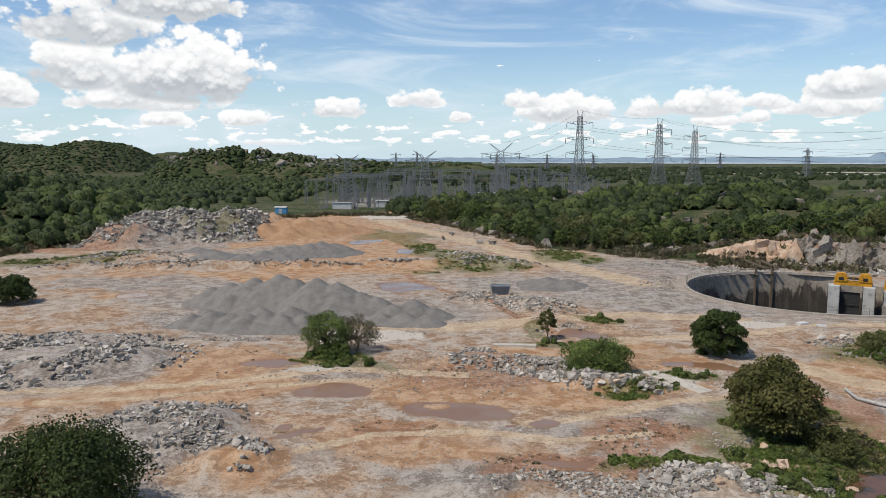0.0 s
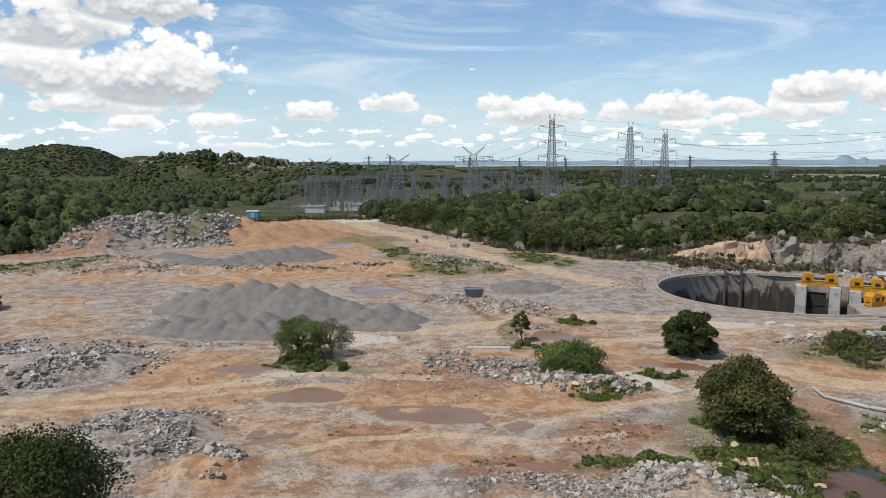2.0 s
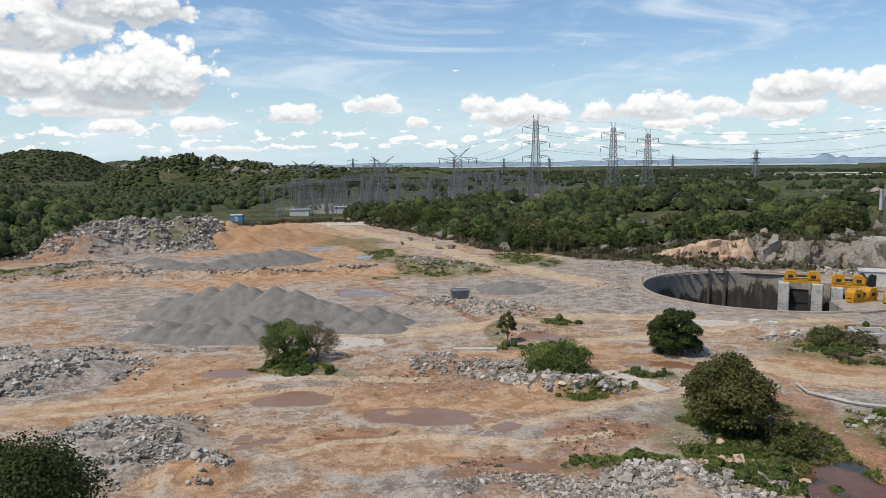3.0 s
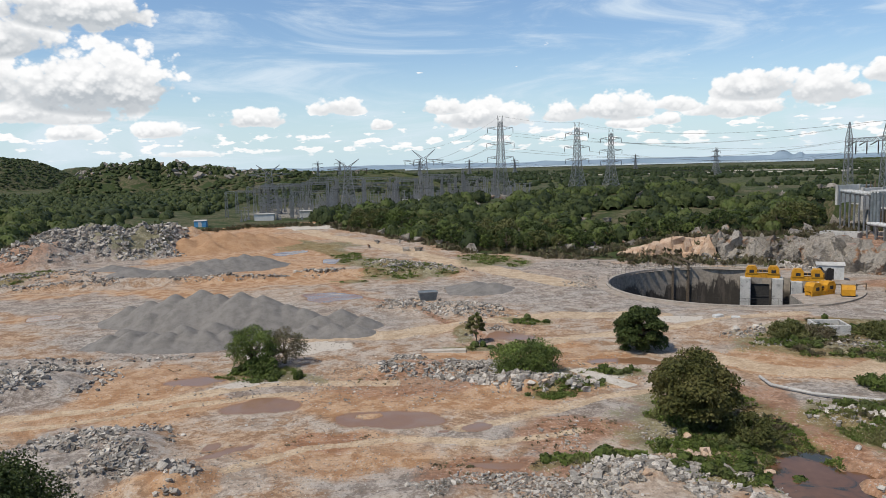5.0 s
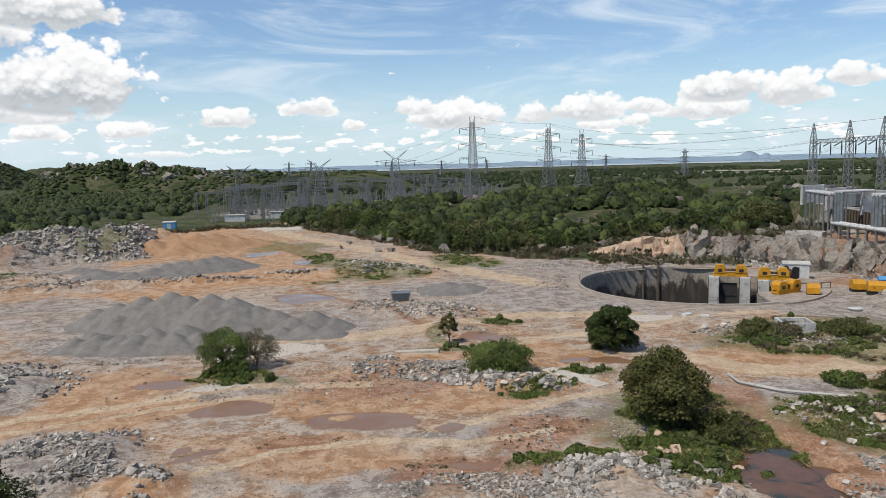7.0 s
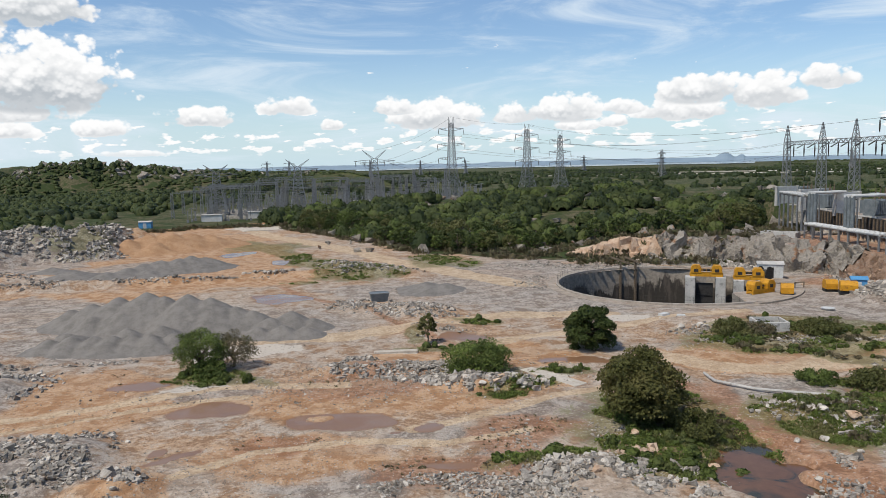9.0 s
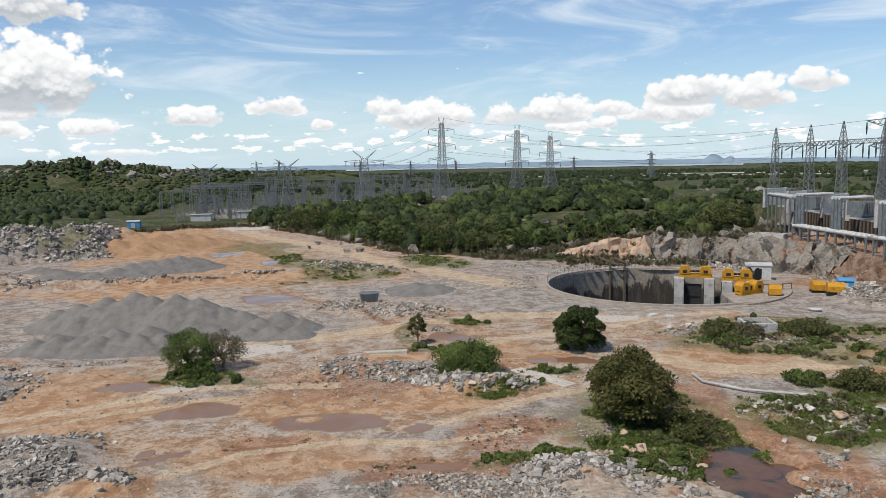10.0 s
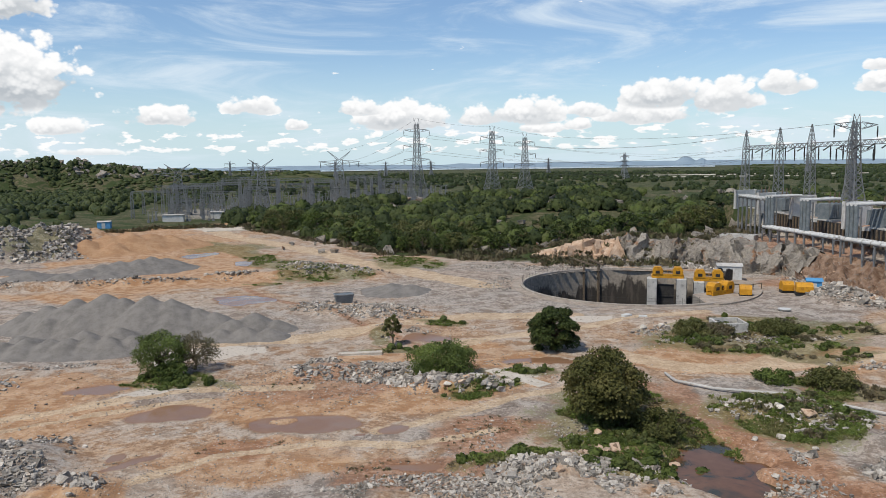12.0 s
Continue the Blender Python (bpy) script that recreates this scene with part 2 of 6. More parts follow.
LEAF_DARK = leafy("leaf_dark", (0.018, 0.032, 0.007), (0.064, 0.088, 0.020), (0.074, 0.098, 0.024))
LEAF_MID = leafy("leaf_olive", (0.060, 0.066, 0.018), (0.125, 0.130, 0.040), (0.145, 0.140, 0.052))
LEAF_OLIVE = leafy("leaf_yellowish", (0.045, 0.052, 0.013), (0.125, 0.122, 0.034), (0.140, 0.128, 0.042))
LEAF_LIGHT = leafy("leaf_light", (0.052, 0.078, 0.016), (0.115, 0.150, 0.036))
WOOD_DARK = leafy("wood_leaf_dark", (0.012, 0.021, 0.006), (0.036, 0.054, 0.014), (0.046, 0.062, 0.018))
WOOD_MID = leafy("wood_leaf", (0.020, 0.032, 0.008), (0.062, 0.082, 0.020), (0.072, 0.088, 0.026))
WOOD_LIGHT = leafy("wood_leaf_light", (0.050, 0.072, 0.015), (0.115, 0.148, 0.034), (0.100, 0.115, 0.038))
LEAF_DRY = leafy("leaf_dry", (0.105, 0.088, 0.050), (0.19, 0.155, 0.092), (0.10, 0.105, 0.045))
WEED = leafy("weed", (0.085, 0.125, 0.026), (0.185, 0.235, 0.055), (0.20, 0.195, 0.075))
DUSTY = grainy("dusty_concrete", (0.29, 0.25, 0.212), (0.40, 0.352, 0.302), 0.6, 0.9, c=(0.24, 0.20, 0.168))
GRITTY = grainy("gritty_concrete", (0.23, 0.19, 0.155), (0.38, 0.325, 0.27), 0.5, 0.95, c=(0.29, 0.20, 0.135))
SCREE = grainy("red_scree", (0.155, 0.092, 0.060), (0.30, 0.205, 0.145), 0.7, 0.95, c=(0.23, 0.20, 0.17), relief=0.7)
# distance haze put into the base colour of the far hills as pale blue
HAZY = grainy("haze_tinted_hills", (0.20, 0.27, 0.33), (0.24, 0.31, 0.37), 0.004, 1.0)
STEEL = grainy("galvanised_steel", (0.16, 0.165, 0.17), (0.26, 0.265, 0.27), 1.5, 0.6, 0.3)
YELLOW = grainy("yellow_paint", (0.44, 0.205, 0.014), (0.56, 0.275, 0.02), 0.9, 0.55, c=(0.27, 0.125, 0.022))
BLACK = grainy("dark_steel", (0.02, 0.02, 0.02), (0.045, 0.042, 0.04), 0.8, 0.6)
WHITE = grainy("white_sheet", (0.44, 0.44, 0.425), (0.58, 0.58, 0.565), 0.6, 0.6, c=(0.42, 0.41, 0.39))
BLUE = grainy("blue_sheet", (0.07, 0.22, 0.42), (0.10, 0.30, 0.52), 0.8, 0.5)
TANK = grainy("grey_green_paint", (0.11, 0.13, 0.14), (0.18, 0.20, 0.21), 1.0, 0.5)


# ---- mesh helpers ----
def part(name, bm, mat, parent=None, label=""):
    me = bpy.data.meshes.new(name)
    if isinstance(bm, tuple):
        me.from_pydata(*[v.tolist() if hasattr(v, "tolist") else v for v in (bm[0], [], bm[1])])
    else:
        bm.to_mesh(me)
        bm.free()
    me.materials.append(mat)
    ob = new(name, me)
    if parent:
        ob.parent = parent
    return tagged(ob, label)


def thing(name, x, y, z, label, category, group="", turn=0.0):
    ob = new(name)
    ob.matrix_basis = pose(x, y, z, 0, 0, turn)
    ob.empty_display_size = 0.5
    return tagged(ob, label, category, group)


def lattice_hash(ix, iy, seed):
    h = (ix.astype(np.int64) * 374761393 + iy.astype(np.int64) * 668265263 + seed * 974634777) & 0xFFFFFFFF
    h = ((h ^ (h >> 13)) * 1274126177) & 0xFFFFFFFF
    return ((h ^ (h >> 16)) & 0xFFFF) / 65535.0


def value_noise(x, y, seed=0):
    ix, iy = np.floor(x), np.floor(y)
    u, v = x - ix, y - iy
    u, v = u * u * (3 - 2 * u), v * v * (3 - 2 * v)
    a, b = lattice_hash(ix, iy, seed), lattice_hash(ix + 1, iy, seed)
    c, d = lattice_hash(ix, iy + 1, seed), lattice_hash(ix + 1, iy + 1, seed)
    return (a * (1 - u) + b * u) * (1 - v) + (c * (1 - u) + d * u) * v


def fbm(x, y, size, octaves=4, seed=0):
    """Smooth noise about 0, -0.5 to 0.5; size: metres of the largest lumps."""
    total, gain = 0.0, 0.5
    for i in range(octaves):
        total = total + gain * (value_noise(x / size * 2 ** i + 17.3 * i, y / size * 2 ** i - 9.1 * i, seed + i) - 0.5)
        gain *= 0.55
    return total


def smooth(v, lo, hi):
    t = np.clip((v - lo) / (hi - lo), 0, 1)
    return t * t * (3 - 2 * t)


def oval(x, y, cx, cy, rx, ry, turn=0.0):
    """Distance from the middle, 1 at the oval's edge."""
    c, s = math.cos(radians(turn)), math.sin(radians(turn))
    u, v = (x - cx) * c + (y - cy) * s, -(x - cx) * s + (y - cy) * c
    return np.sqrt((u / rx) ** 2 + (v / ry) ** 2)


# ---- the lie of the land ----
PIT, PIT_R = (66.7, 131.0), 21.5


def hills(x, y):
    def hump(cx, cy, rx, ry, h, turn=0.0, power=1.0):
        q = oval(x, y, cx, cy, rx, ry, turn)
        return h * np.clip(1 - q * q, 0, 1) ** power * (1 + 0.25 * fbm(x, y, 60, 4, 3))

    z = hump(175, 335, 200, 125, 9.5, 0, 0.9)
    z = np.maximum(z, hump(-205, 262, 105, 140, 19, 0, 1.1))
    # the range behind the valley
    z = np.maximum(z, hump(-592, 1270, 112, 260, 53, 0, 1.15))
    z = np.maximum(z, hump(-690, 1250, 120, 260, 46, 0, 0.9))
    z = np.maximum(z, hump(-815, 1240, 190, 260, 55, 0, 0.9))
    z = np.maximum(z, hump(-1150, 1100, 260, 350, 66))
    z = np.maximum(z, hump(-622, 1700, 55, 200, 38, 0, 1.2))
    z = np.maximum(z, hump(-281, 862, 58, 100, 30.5))
    z = np.maximum(z, hump(-246, 866, 44, 90, 35.0, 0, 1.2))
    z = np.maximum(z, hump(-214, 874, 36, 80, 33.0, 0, 1.5))
    z = np.maximum(z, hump(-180, 882, 80, 110, 26))
    z = np.maximum(z, hump(-125, 890, 100, 110, 22.5))
    z = np.maximum(z, hump(12, 900, 80, 100, 17.5))
    return z


def plateau(x, y):
    s = np.maximum(x - 101 + 5 * fbm(x, y, 14, 4, 8), (y - 151 - (101 - x) * 0.6 + 5 * fbm(x, y, 12, 3, 9)) * 0.85)
    s = np.maximum(s, 11 - np.hypot(x - 103, y - 144) + 3 * fbm(x, y, 8, 3, 12))
    d = np.hypot(x, y)
    keep = smooth(x, 40, 75) * (1 - smooth(d, 275, 345)) * smooth(y, 30, 75) * (1 - smooth(y - 1.15 * x, 70, 130))
    # the transformers stand on a walled platform
    step = 5.0 * smooth(((x - 113) * 58 - (y - 118) * 15.5) / 60, 0.2, 1.2) * smooth(s, 8, 11)
    return (5 * smooth(s, 0, 7.5) + step) * keep


MOUNDS = []


def mound(cx, cy, rx, ry, h, turn=0.0):
    """Tipped rubble: a low uneven bank in the ground."""
    MOUNDS.append((cx, cy, rx, ry, h, turn))


mound(-46, 84, 15, 8, 1.6, 20)
mound(-52, 92, 16, 5, 1.2, 15)
mound(-24, 62, 7.5, 8, 1.1, 10)
mound(-16.5, 56.5, 4.5, 3.0, 0.9, 0)
mound(4.5, 85, 8, 2.4, 1.1, -4)
mound(12.5, 82.5, 6, 2.2, 1.0, -8)
mound(18, 76, 7, 2.2, 0.9, -20)
mound(8, 124, 9, 6, 0.8, -20)
mound(16, 119, 9, 4, 0.9, -25)
mound(16, 104, 6, 5, 0.7, -25)
mound(-77, 224, 28, 17, 7.0, 15)
mound(-88, 208, 14, 14, 4.5, 15)
mound(-62, 238, 16, 12, 6.0, 15)
mound(-52, 161, 45, 2.2, 1.3, 2)
mound(-5, 165, 20, 1.8, 1.4, 2)
mound(-74, 175, 16, 10, 1.2, 15)
mound(10, 170, 22, 5, 1.2, -52)
mound(20, 53.5, 8, 3, 0.5, -15)
mound(27, 56, 4, 4, 0.5, -20)
mound(46, 60, 7, 5, 0.9, -25)
mound(50, 52, 6, 6, 1.0, -25)
mound(61, 98, 14, 5, 0.8, -12)
mound(4, 51, 5, 2.4, 0.6, 0)
mound(-92, 128, 16, 6, 1.8, 10)
mound(93, 108, 5, 7, 1.8, 10)


def terrain(x, y):
    x, y = np.asarray(x, float), np.asarray(y, float)
    d = np.hypot(x, y)
    z = 0.6 * fbm(x, y, 18, 4, 1) + 0.30 * fbm(x, y, 3, 3, 2) * (1 - smooth(d, 300, 600))
    z = z * (1 - smooth(d, 2500, 4000))
    z = z + np.maximum(hills(x, y), plateau(x, y))
    bank = 0.0
    for cx, cy, rx, ry, h, turn in MOUNDS:
        q = oval(x, y, cx, cy, rx, ry, turn)
        bank = np.maximum(bank, h * smooth(1.15 - q, 0, 0.75) * (1 + 1.1 * fbm(x, y, 5, 4, 5)))
    z = z + bank
    # the stream bed and its pool
    z = z - 1.0 * smooth(1.3 - oval(x, y, 33.6, 50.3, 3.9, 7.4, -10) + 1.5 * fbm(x, y, 4, 4, 14), 0, 0.7)
    # level apron round the shaft
    flat = 1 - smooth(np.hypot(x - PIT[0], y - PIT[1]), PIT_R + 3, PIT_R + 14)
    return z * (1 - flat)


# ---- what covers the ground ----
BLOBS = []


def blob(zone, cx, cy, rx, ry, turn=0.0):
    BLOBS.append((zone, cx, cy, rx, ry, turn))


blob("sand", -46.5, 228.7, 22.1, 43.3, 0)
blob("sand", -20.7, 200.2, 14.9, 37.8, 0)
blob("sand", -50.1, 148.7, 24.2, 6.8, 0)
blob("sand", -22.0, 163.3, 23.9, 10.5, 0)
blob("sand", -50.5, 293.4, 20.2, 25.1, 0)
blob("sand", -28.7, 259.0, 17.8, 19.4, 0)
blob("sand", -27.0, 75.1, 11.2, 6.8, -0)
blob("sand", -23.9, 85.7, 10.1, 5.6, -0)
blob("sand", -4.0, 59.8, 8.1, 4.9, -0)
blob("sand", 5.6, 73.1, 12.7, 5.4, -0)
blob("sand", -15.4, 54.1, 3.5, 4.2, -0)
blob("sand", 47.0, 81.0, 5.7, 6.1, -0)
blob("sand", 15.3, 90.1, 13.4, 3.6, -0)
blob("sand", 24.6, 85.4, 7.4, 3.1, -0)
blob("sand", -56.9, 129.7, 6.0, 6.0, 0)
blob("sand", 21.0, 74.6, 8.3, 2.4, -0)
blob("sand", 41.9, 156.2, 8.5, 6.6, 0)
blob("sand", 57.8, 75.9, 14.6, 3.9, -15)
blob("sand", 69.7, 76.7, 6.2, 3.7, -15)
blob("gravel", 133.3, 170.0, 12.8, 16.2, -19)
blob("red", -105.6, 200.1, 21.6, 11.7, 0)
blob("red", 16.5, 61.5, 5.4, 4.3, -0)
blob("red", -4.6, 62.0, 3.9, 2.7, -0)
blob("red", 7.3, 55.0, 6.6, 3.2, -0)
blob("red", 4.9, 81.1, 9.5, 5.5, -0)
blob("red", -20.7, 86.4, 4.1, 2.1, -0)
blob("red", 38.4, 64.4, 3.3, 8.1, -15)
blob("red", 39.4, 44.9, 5.4, 2.2, -14)
blob("red", 111.8, 140.5, 9.4, 23.1, -18)
blob("gravel", -20.8, 113.7, 25.9, 19.5, 0)
blob("gravel", -45.2, 131.0, 15.1, 14.7, 0)
blob("gravel", -57.8, 142.1, 15.4, 9.9, 0)
blob("gravel", -41.8, 190.4, 13.2, 12.0, 0)
blob("gravel", -68.8, 196.2, 13.6, 10.5, 0)
blob("gravel", 49.1, 135.5, 32.2, 30.6, 0)
blob("gravel", 42.9, 164.7, 19.1, 8.2, 0)
blob("gravel", 10.4, 139.5, 9.7, 12.7, 0)
blob("gravel", -44.2, 84.6, 11.1, 13.2, -0)
blob("gravel", -24.4, 61.9, 7.3, 9.7, -0)
blob("gravel", 0.7, 53.1, 5.5, 3.9, -0)
blob("gravel", -10.2, 79.1, 4.4, 3.4, -0)
blob("gravel", 8.4, 63.4, 4.0, 2.5, -0)
blob("gravel", 14.0, 55.1, 4.0, 4.3, -0)
blob("gravel", 20.9, 66.4, 4.7, 3.9, -0)
blob("gravel", 79.0, 108.6, 14.7, 16.1, -16)
blob("gravel", 46.0, 67.4, 5.9, 2.9, -15)
blob("gravel", 46.1, 50.2, 3.7, 5.5, -14)
blob("grass", 28.1, 61.1, 6.8, 6.2, -0)
blob("grass", 17.7, 55.7, 4.9, 1.6, -0)
blob("grass", -9.7, 85.5, 4.7, 3.5, -0)
blob("grass", -15.5, 87.9, 3.5, 2.6, -0)
blob("grass", -81.2, 176.7, 10.9, 15.5, 0)
blob("grass", -94.9, 169.3, 9.1, 9.6, 0)
blob("grass", -70.1, 225.3, 13.8, 17.1, 0)
blob("grass", -0.6, 184.6, 8.5, 9.9, 0)
blob("grass", 7.2, 165.0, 8.9, 10.6, 0)
blob("grass", -14.6, 224.9, 10.4, 13.0, 0)
blob("grass", 30.0, 179.7, 8.3, 13.8, 0)
blob("grass", 17.6, 80.8, 5.1, 3.2, -0)
blob("grass", 21.0, 74.6, 6.5, 1.6, -0)
blob("grass", 28.0, 79.6, 4.4, 1.8, -0)
blob("grass", 16.8, 94.9, 8.9, 1.2, -0)
blob("grass", 13.4, 103.2, 1.6, 5.0, -0)
blob("grass", 24.4, 109.4, 4.3, 2.0, 0)
blob("grass", -5.3, 156.1, 2.4, 4.0, 0)
blob("grass", 58.1, 86.6, 14.1, 8.7, -15)
blob("grass", 71.3, 91.4, 11.9, 6.4, -16)
blob("grass", 56.5, 64.3, 6.3, 4.3, -15)
blob("grass", 45.7, 58.1, 6.7, 6.6, -14)
blob("grass", 32.1, 64.1, 7.6, 6.7, -15)
blob("grass", 33.5, 60.0, 3.5, 10.6, -14)
blob("grass", 64.7, 76.6, 8.8, 2.1, -15)
blob("grass", 27.5, 53.0, 5.0, 3.6, -20)
blob("grass", -81.1, 274.8, 16.8, 20.1, 0)
blob("wet", 1.4, 68.4, 5.0, 2.9, -8)
blob("wet", 3.8, 67.4, 3.2, 1.6, -10)
blob("wet", -11.0, 73.4, 4.3, 2.3, -8)
blob("red", 10.0, 55.6, 7.5, 2.6, -12)
blob("wet", 9.4, 56.2, 2.6, 0.7, -12)
blob("wet", -12.8, 62.2, 2.4, 0.8, 35)
blob("wet", -14.4, 64.3, 0.9, 0.9, 0)
blob("wet", -55.7, 127.9, 3.0, 3.4, 0)
blob("wet", -7.8, 136.0, 5.4, 4.6, -10)
blob("wet", -8.7, 190.5, 2.6, 6.0, 0)
blob("wet", -22.2, 211.3, 4.4, 4.5, 0)
blob("wet", 9.1, 65.0, 1.2, 0.8, 0)
blob("wet", 6.0, 64.5, 0.5, 0.4, 0)
blob("wet", -20.3, 85.0, 4.1, 1.6, 0)
blob("wet", 20.0, 99.0, 3.4, 1.6, -20)
blob("red", 37.2, 58.0, 2.6, 7.0, -8)
blob("red", 38.0, 48.0, 3.2, 5.0, 0)
blob("wet", 32.0, 83.2, 8.0, 1.0, -12)
blob("pale", 25.2, 78.6, 2.6, 2.6, -0)
blob("pale", -11.9, 81.8, 3.2, 1.4, -0)
blob("pale", 9.2, 92.8, 2.9, 0.9, -0)
blob("pale", -22.1, 306.4, 14.1, 15.1, 0)
blob("pale", -0.8, 70.0, 0.8, 0.8, -0)
blob("pale", 46.4, 104.9, 4.9, 3.2, -0)
blob("pale", -10.9, 96.4, 6.8, 2.5, -0)
blob("pale", 560, 1120, 330, 26, -27)
blob("pale", 900, 1150, 330, 40, -20)
blob("grass", 150, 900, 300, 60, -10)
blob("grass", -250, 560, 120, 40, 10)
blob("grass", 330, 620, 160, 40, -20)
blob("sand", -12, 318, 26, 14, 0)
blob("gravel", 10, 410, 75, 55, 0)
blob("gravel", 112, 140, 8, 34, 4)
blob("gravel", -77, 222, 30, 20, 15)
blob("gravel", -92, 206, 14, 12, 15)
blob("gravel", 88, 160, 26, 8, -30)
blob("gravel", 101, 142, 8, 16, 0)
blob("sand", 78, 166, 18, 3, -20)
blob("red", 101, 120, 7, 14, 0)

RIBBONS = []


def ribbon(zone, half, *points):
    """A beaten way or a strip of growth along a line of points."""
    RIBBONS.append((zone, half, points))


ribbon("track", 3.6, (-30, 310), (-16, 262), (-3, 236), (10.8, 206), (20, 180), (30, 158), (38, 140))
ribbon("grass", 4.2, (-26, 249), (-14, 222), (-5, 196), (3, 176), (15, 159))
ribbon("red", 0.9, (-8, 151), (-3.4, 138.4), (6.9, 123.2), (9.9, 115.2), (13.7, 103.2), (17, 95))
ribbon("sand", 3.0, (40.5, 84), (43.5, 78.5), (47, 75.8), (51, 74.0), (57.3, 74.2), (71.8, 74.8), (90, 77))
ribbon("track", 2.1, (40.5, 84), (43.5, 78.5), (47, 75.8), (51, 74.0), (57.3, 74.2), (71.8, 74.8), (90, 77))
ribbon("track", 1.3, (54.5, 75.5), (57.5, 77.3), (65.4, 80.4), (76.3, 85.1), (84.1, 87.9), (98, 94))
ribbon("track", 0.9, (8, 64.5), (14.4, 66.9), (19.5, 69.1), (23.4, 71.2), (28.3, 71.9), (36, 76), (40, 80))
ribbon("sand", 3.0, (-46, 71), (-34, 72.5), (-22, 76), (-10, 79), (-2, 78))
ribbon("track", 1.0, (-48, 73), (-34, 74.5), (-22, 78), (-11, 82), (2, 80))
ribbon("track", 0.5, (-40, 70), (-30, 71.5), (-19, 76), (-8, 78))
ribbon("track", 0.6, (-12, 58), (-6, 62), (2, 63), (10, 60.5), (18, 62))
ribbon("track", 2.6, (-10, 104), (4, 103), (16, 109), (30, 112), (44, 108))
ribbon("track", 1.4, (18, 92), (28, 97), (40, 98), (52, 103), (66, 105))
ribbon("red", 1.2, (37.5, 73), (38, 67), (38, 62), (37, 56))

SITE_AZ = (-180, -70, -31, -24, -22, -15, -9, -3, 0, 3, 9, 17, 24, 30, 34, 40, 50, 90, 180)
SITE_R = (40, 110, 214, 232, 246, 300, 312, 300, 268, 232, 196, 186, 178, 176, 200, 245, 230, 110, 40)


def zones(x, y):
    az_, d = np.degrees(np.arctan2(x, y)), np.hypot(x, y)
    wob = fbm(x, y, 30, 5, 20)
    out = {"site": smooth(np.interp(az_, SITE_AZ, SITE_R) * (1 + 0.12 * wob) - d, -3, 3)}
    w = smooth(np.hypot(x, y), 30, 200) * 10 + 7
    wx, wy = x + w * fbm(x, y, 9, 5, 31), y + w * fbm(x, y, 9, 5, 32)
    for zone, cx, cy, rx, ry, turn in BLOBS:
        if zone == "wet":
            q = oval(x + 0.4 * (wx - x), y + 0.5 * (wy - y), cx, cy, rx, ry, turn)
        else:
            q = oval(wx, wy, cx, cy, rx, ry, turn)
        soft = 0.35 if zone in ("wet", "pale") else 0.7
        out[zone] = np.maximum(out.get(zone, 0.0), smooth(1 + soft * 0.5 - q, 0, soft))
    for zone, half, points in RIBBONS:
        best = np.full(np.shape(x), 1e9)
        for (ax, ay), (bx, by) in zip(points, points[1:]):
            t = np.clip(((x - ax) * (bx - ax) + (y - ay) * (by - ay)) / ((bx - ax) ** 2 + (by - ay) ** 2), 0, 1)
            best = np.minimum(best, np.hypot(x - ax - t * (bx - ax), y - ay - t * (by - ay)))
        best = best + half * 0.9 * fbm(x, y, 6, 4, 44)
        out[zone] = np.maximum(out.get(zone, 0.0), smooth(1.3 - best / half, 0, 0.7))
    # a dry island in the large puddle
    out["wet"] = out["wet"] * smooth(oval(x, y, -0.6, 69.5, 1.5, 1.0), 0.7, 1.1)
    return out


def build_ground():
    radii = np.concatenate([np.geomspace(3, 25, 40)[:-1], np.geomspace(25, 400, 330)[:-1], np.geomspace(400, 4950, 150)])
    angles = np.radians(np.concatenate([np.arange(-38, 52, 0.22), np.arange(52, 322, 3.0)]))
    nr, na = len(radii), len(angles)
    rr, aa = np.meshgrid(radii, angles, indexing="ij")
    x, y = (rr * np.sin(aa)).ravel(), (rr * np.cos(aa)).ravel()
    z = terrain(x, y)
    verts = np.column_stack([x, y, z])
    verts = np.vstack([verts, [[0, 0, 0]]])
    i, j = np.meshgrid(np.arange(nr - 1), np.arange(na), indexing="ij")
    a, b = (i * na + j).ravel(), (i * na + (j + 1) % na).ravel()
    quads = np.column_stack([a, a + na, b + na, b])
    inside = (np.hypot(x - PIT[0], y - PIT[1]) < PIT_R + 0.6)
    quads = quads[~inside[quads].all(axis=1)]
    tris = np.array([[len(x), k, (k + 1) % na] for k in range(na)])
    me = bpy.data.meshes.new("ground")
    me.from_pydata(verts.tolist(), [], quads.tolist() + tris.tolist())
    zn = zones(verts[:, 0], verts[:, 1])
    one = np.zeros(len(verts))
    for name, keys in (("zone_a", ("site", "sand", "gravel", "track")), ("zone_b", ("grass", "wet", "pale", "red"))):
        layer = me.attributes.new(name, "FLOAT_COLOR", "POINT")
        data = np.column_stack([zn.get(k, one) * np.ones(len(verts)) for k in keys])
        layer.data.foreach_set("color", data.ravel())
    me.shade_smooth()
    me.materials.append(EARTH)
    return tagged(new("ground", me), "cleared quarry yard of tan earth and stone dust among scrub", "ground", kind="structure")


build_ground()


# ---- shapes ----
def join(pieces):
    verts, faces, at = [], [], 0
    for v, f in pieces:
        v = np.asarray(v, float)
        verts.append(v)
        faces += [[i + at for i in p] for p in (f.tolist() if hasattr(f, "tolist") else f)]
        at += len(v)
    return np.vstack(verts), faces


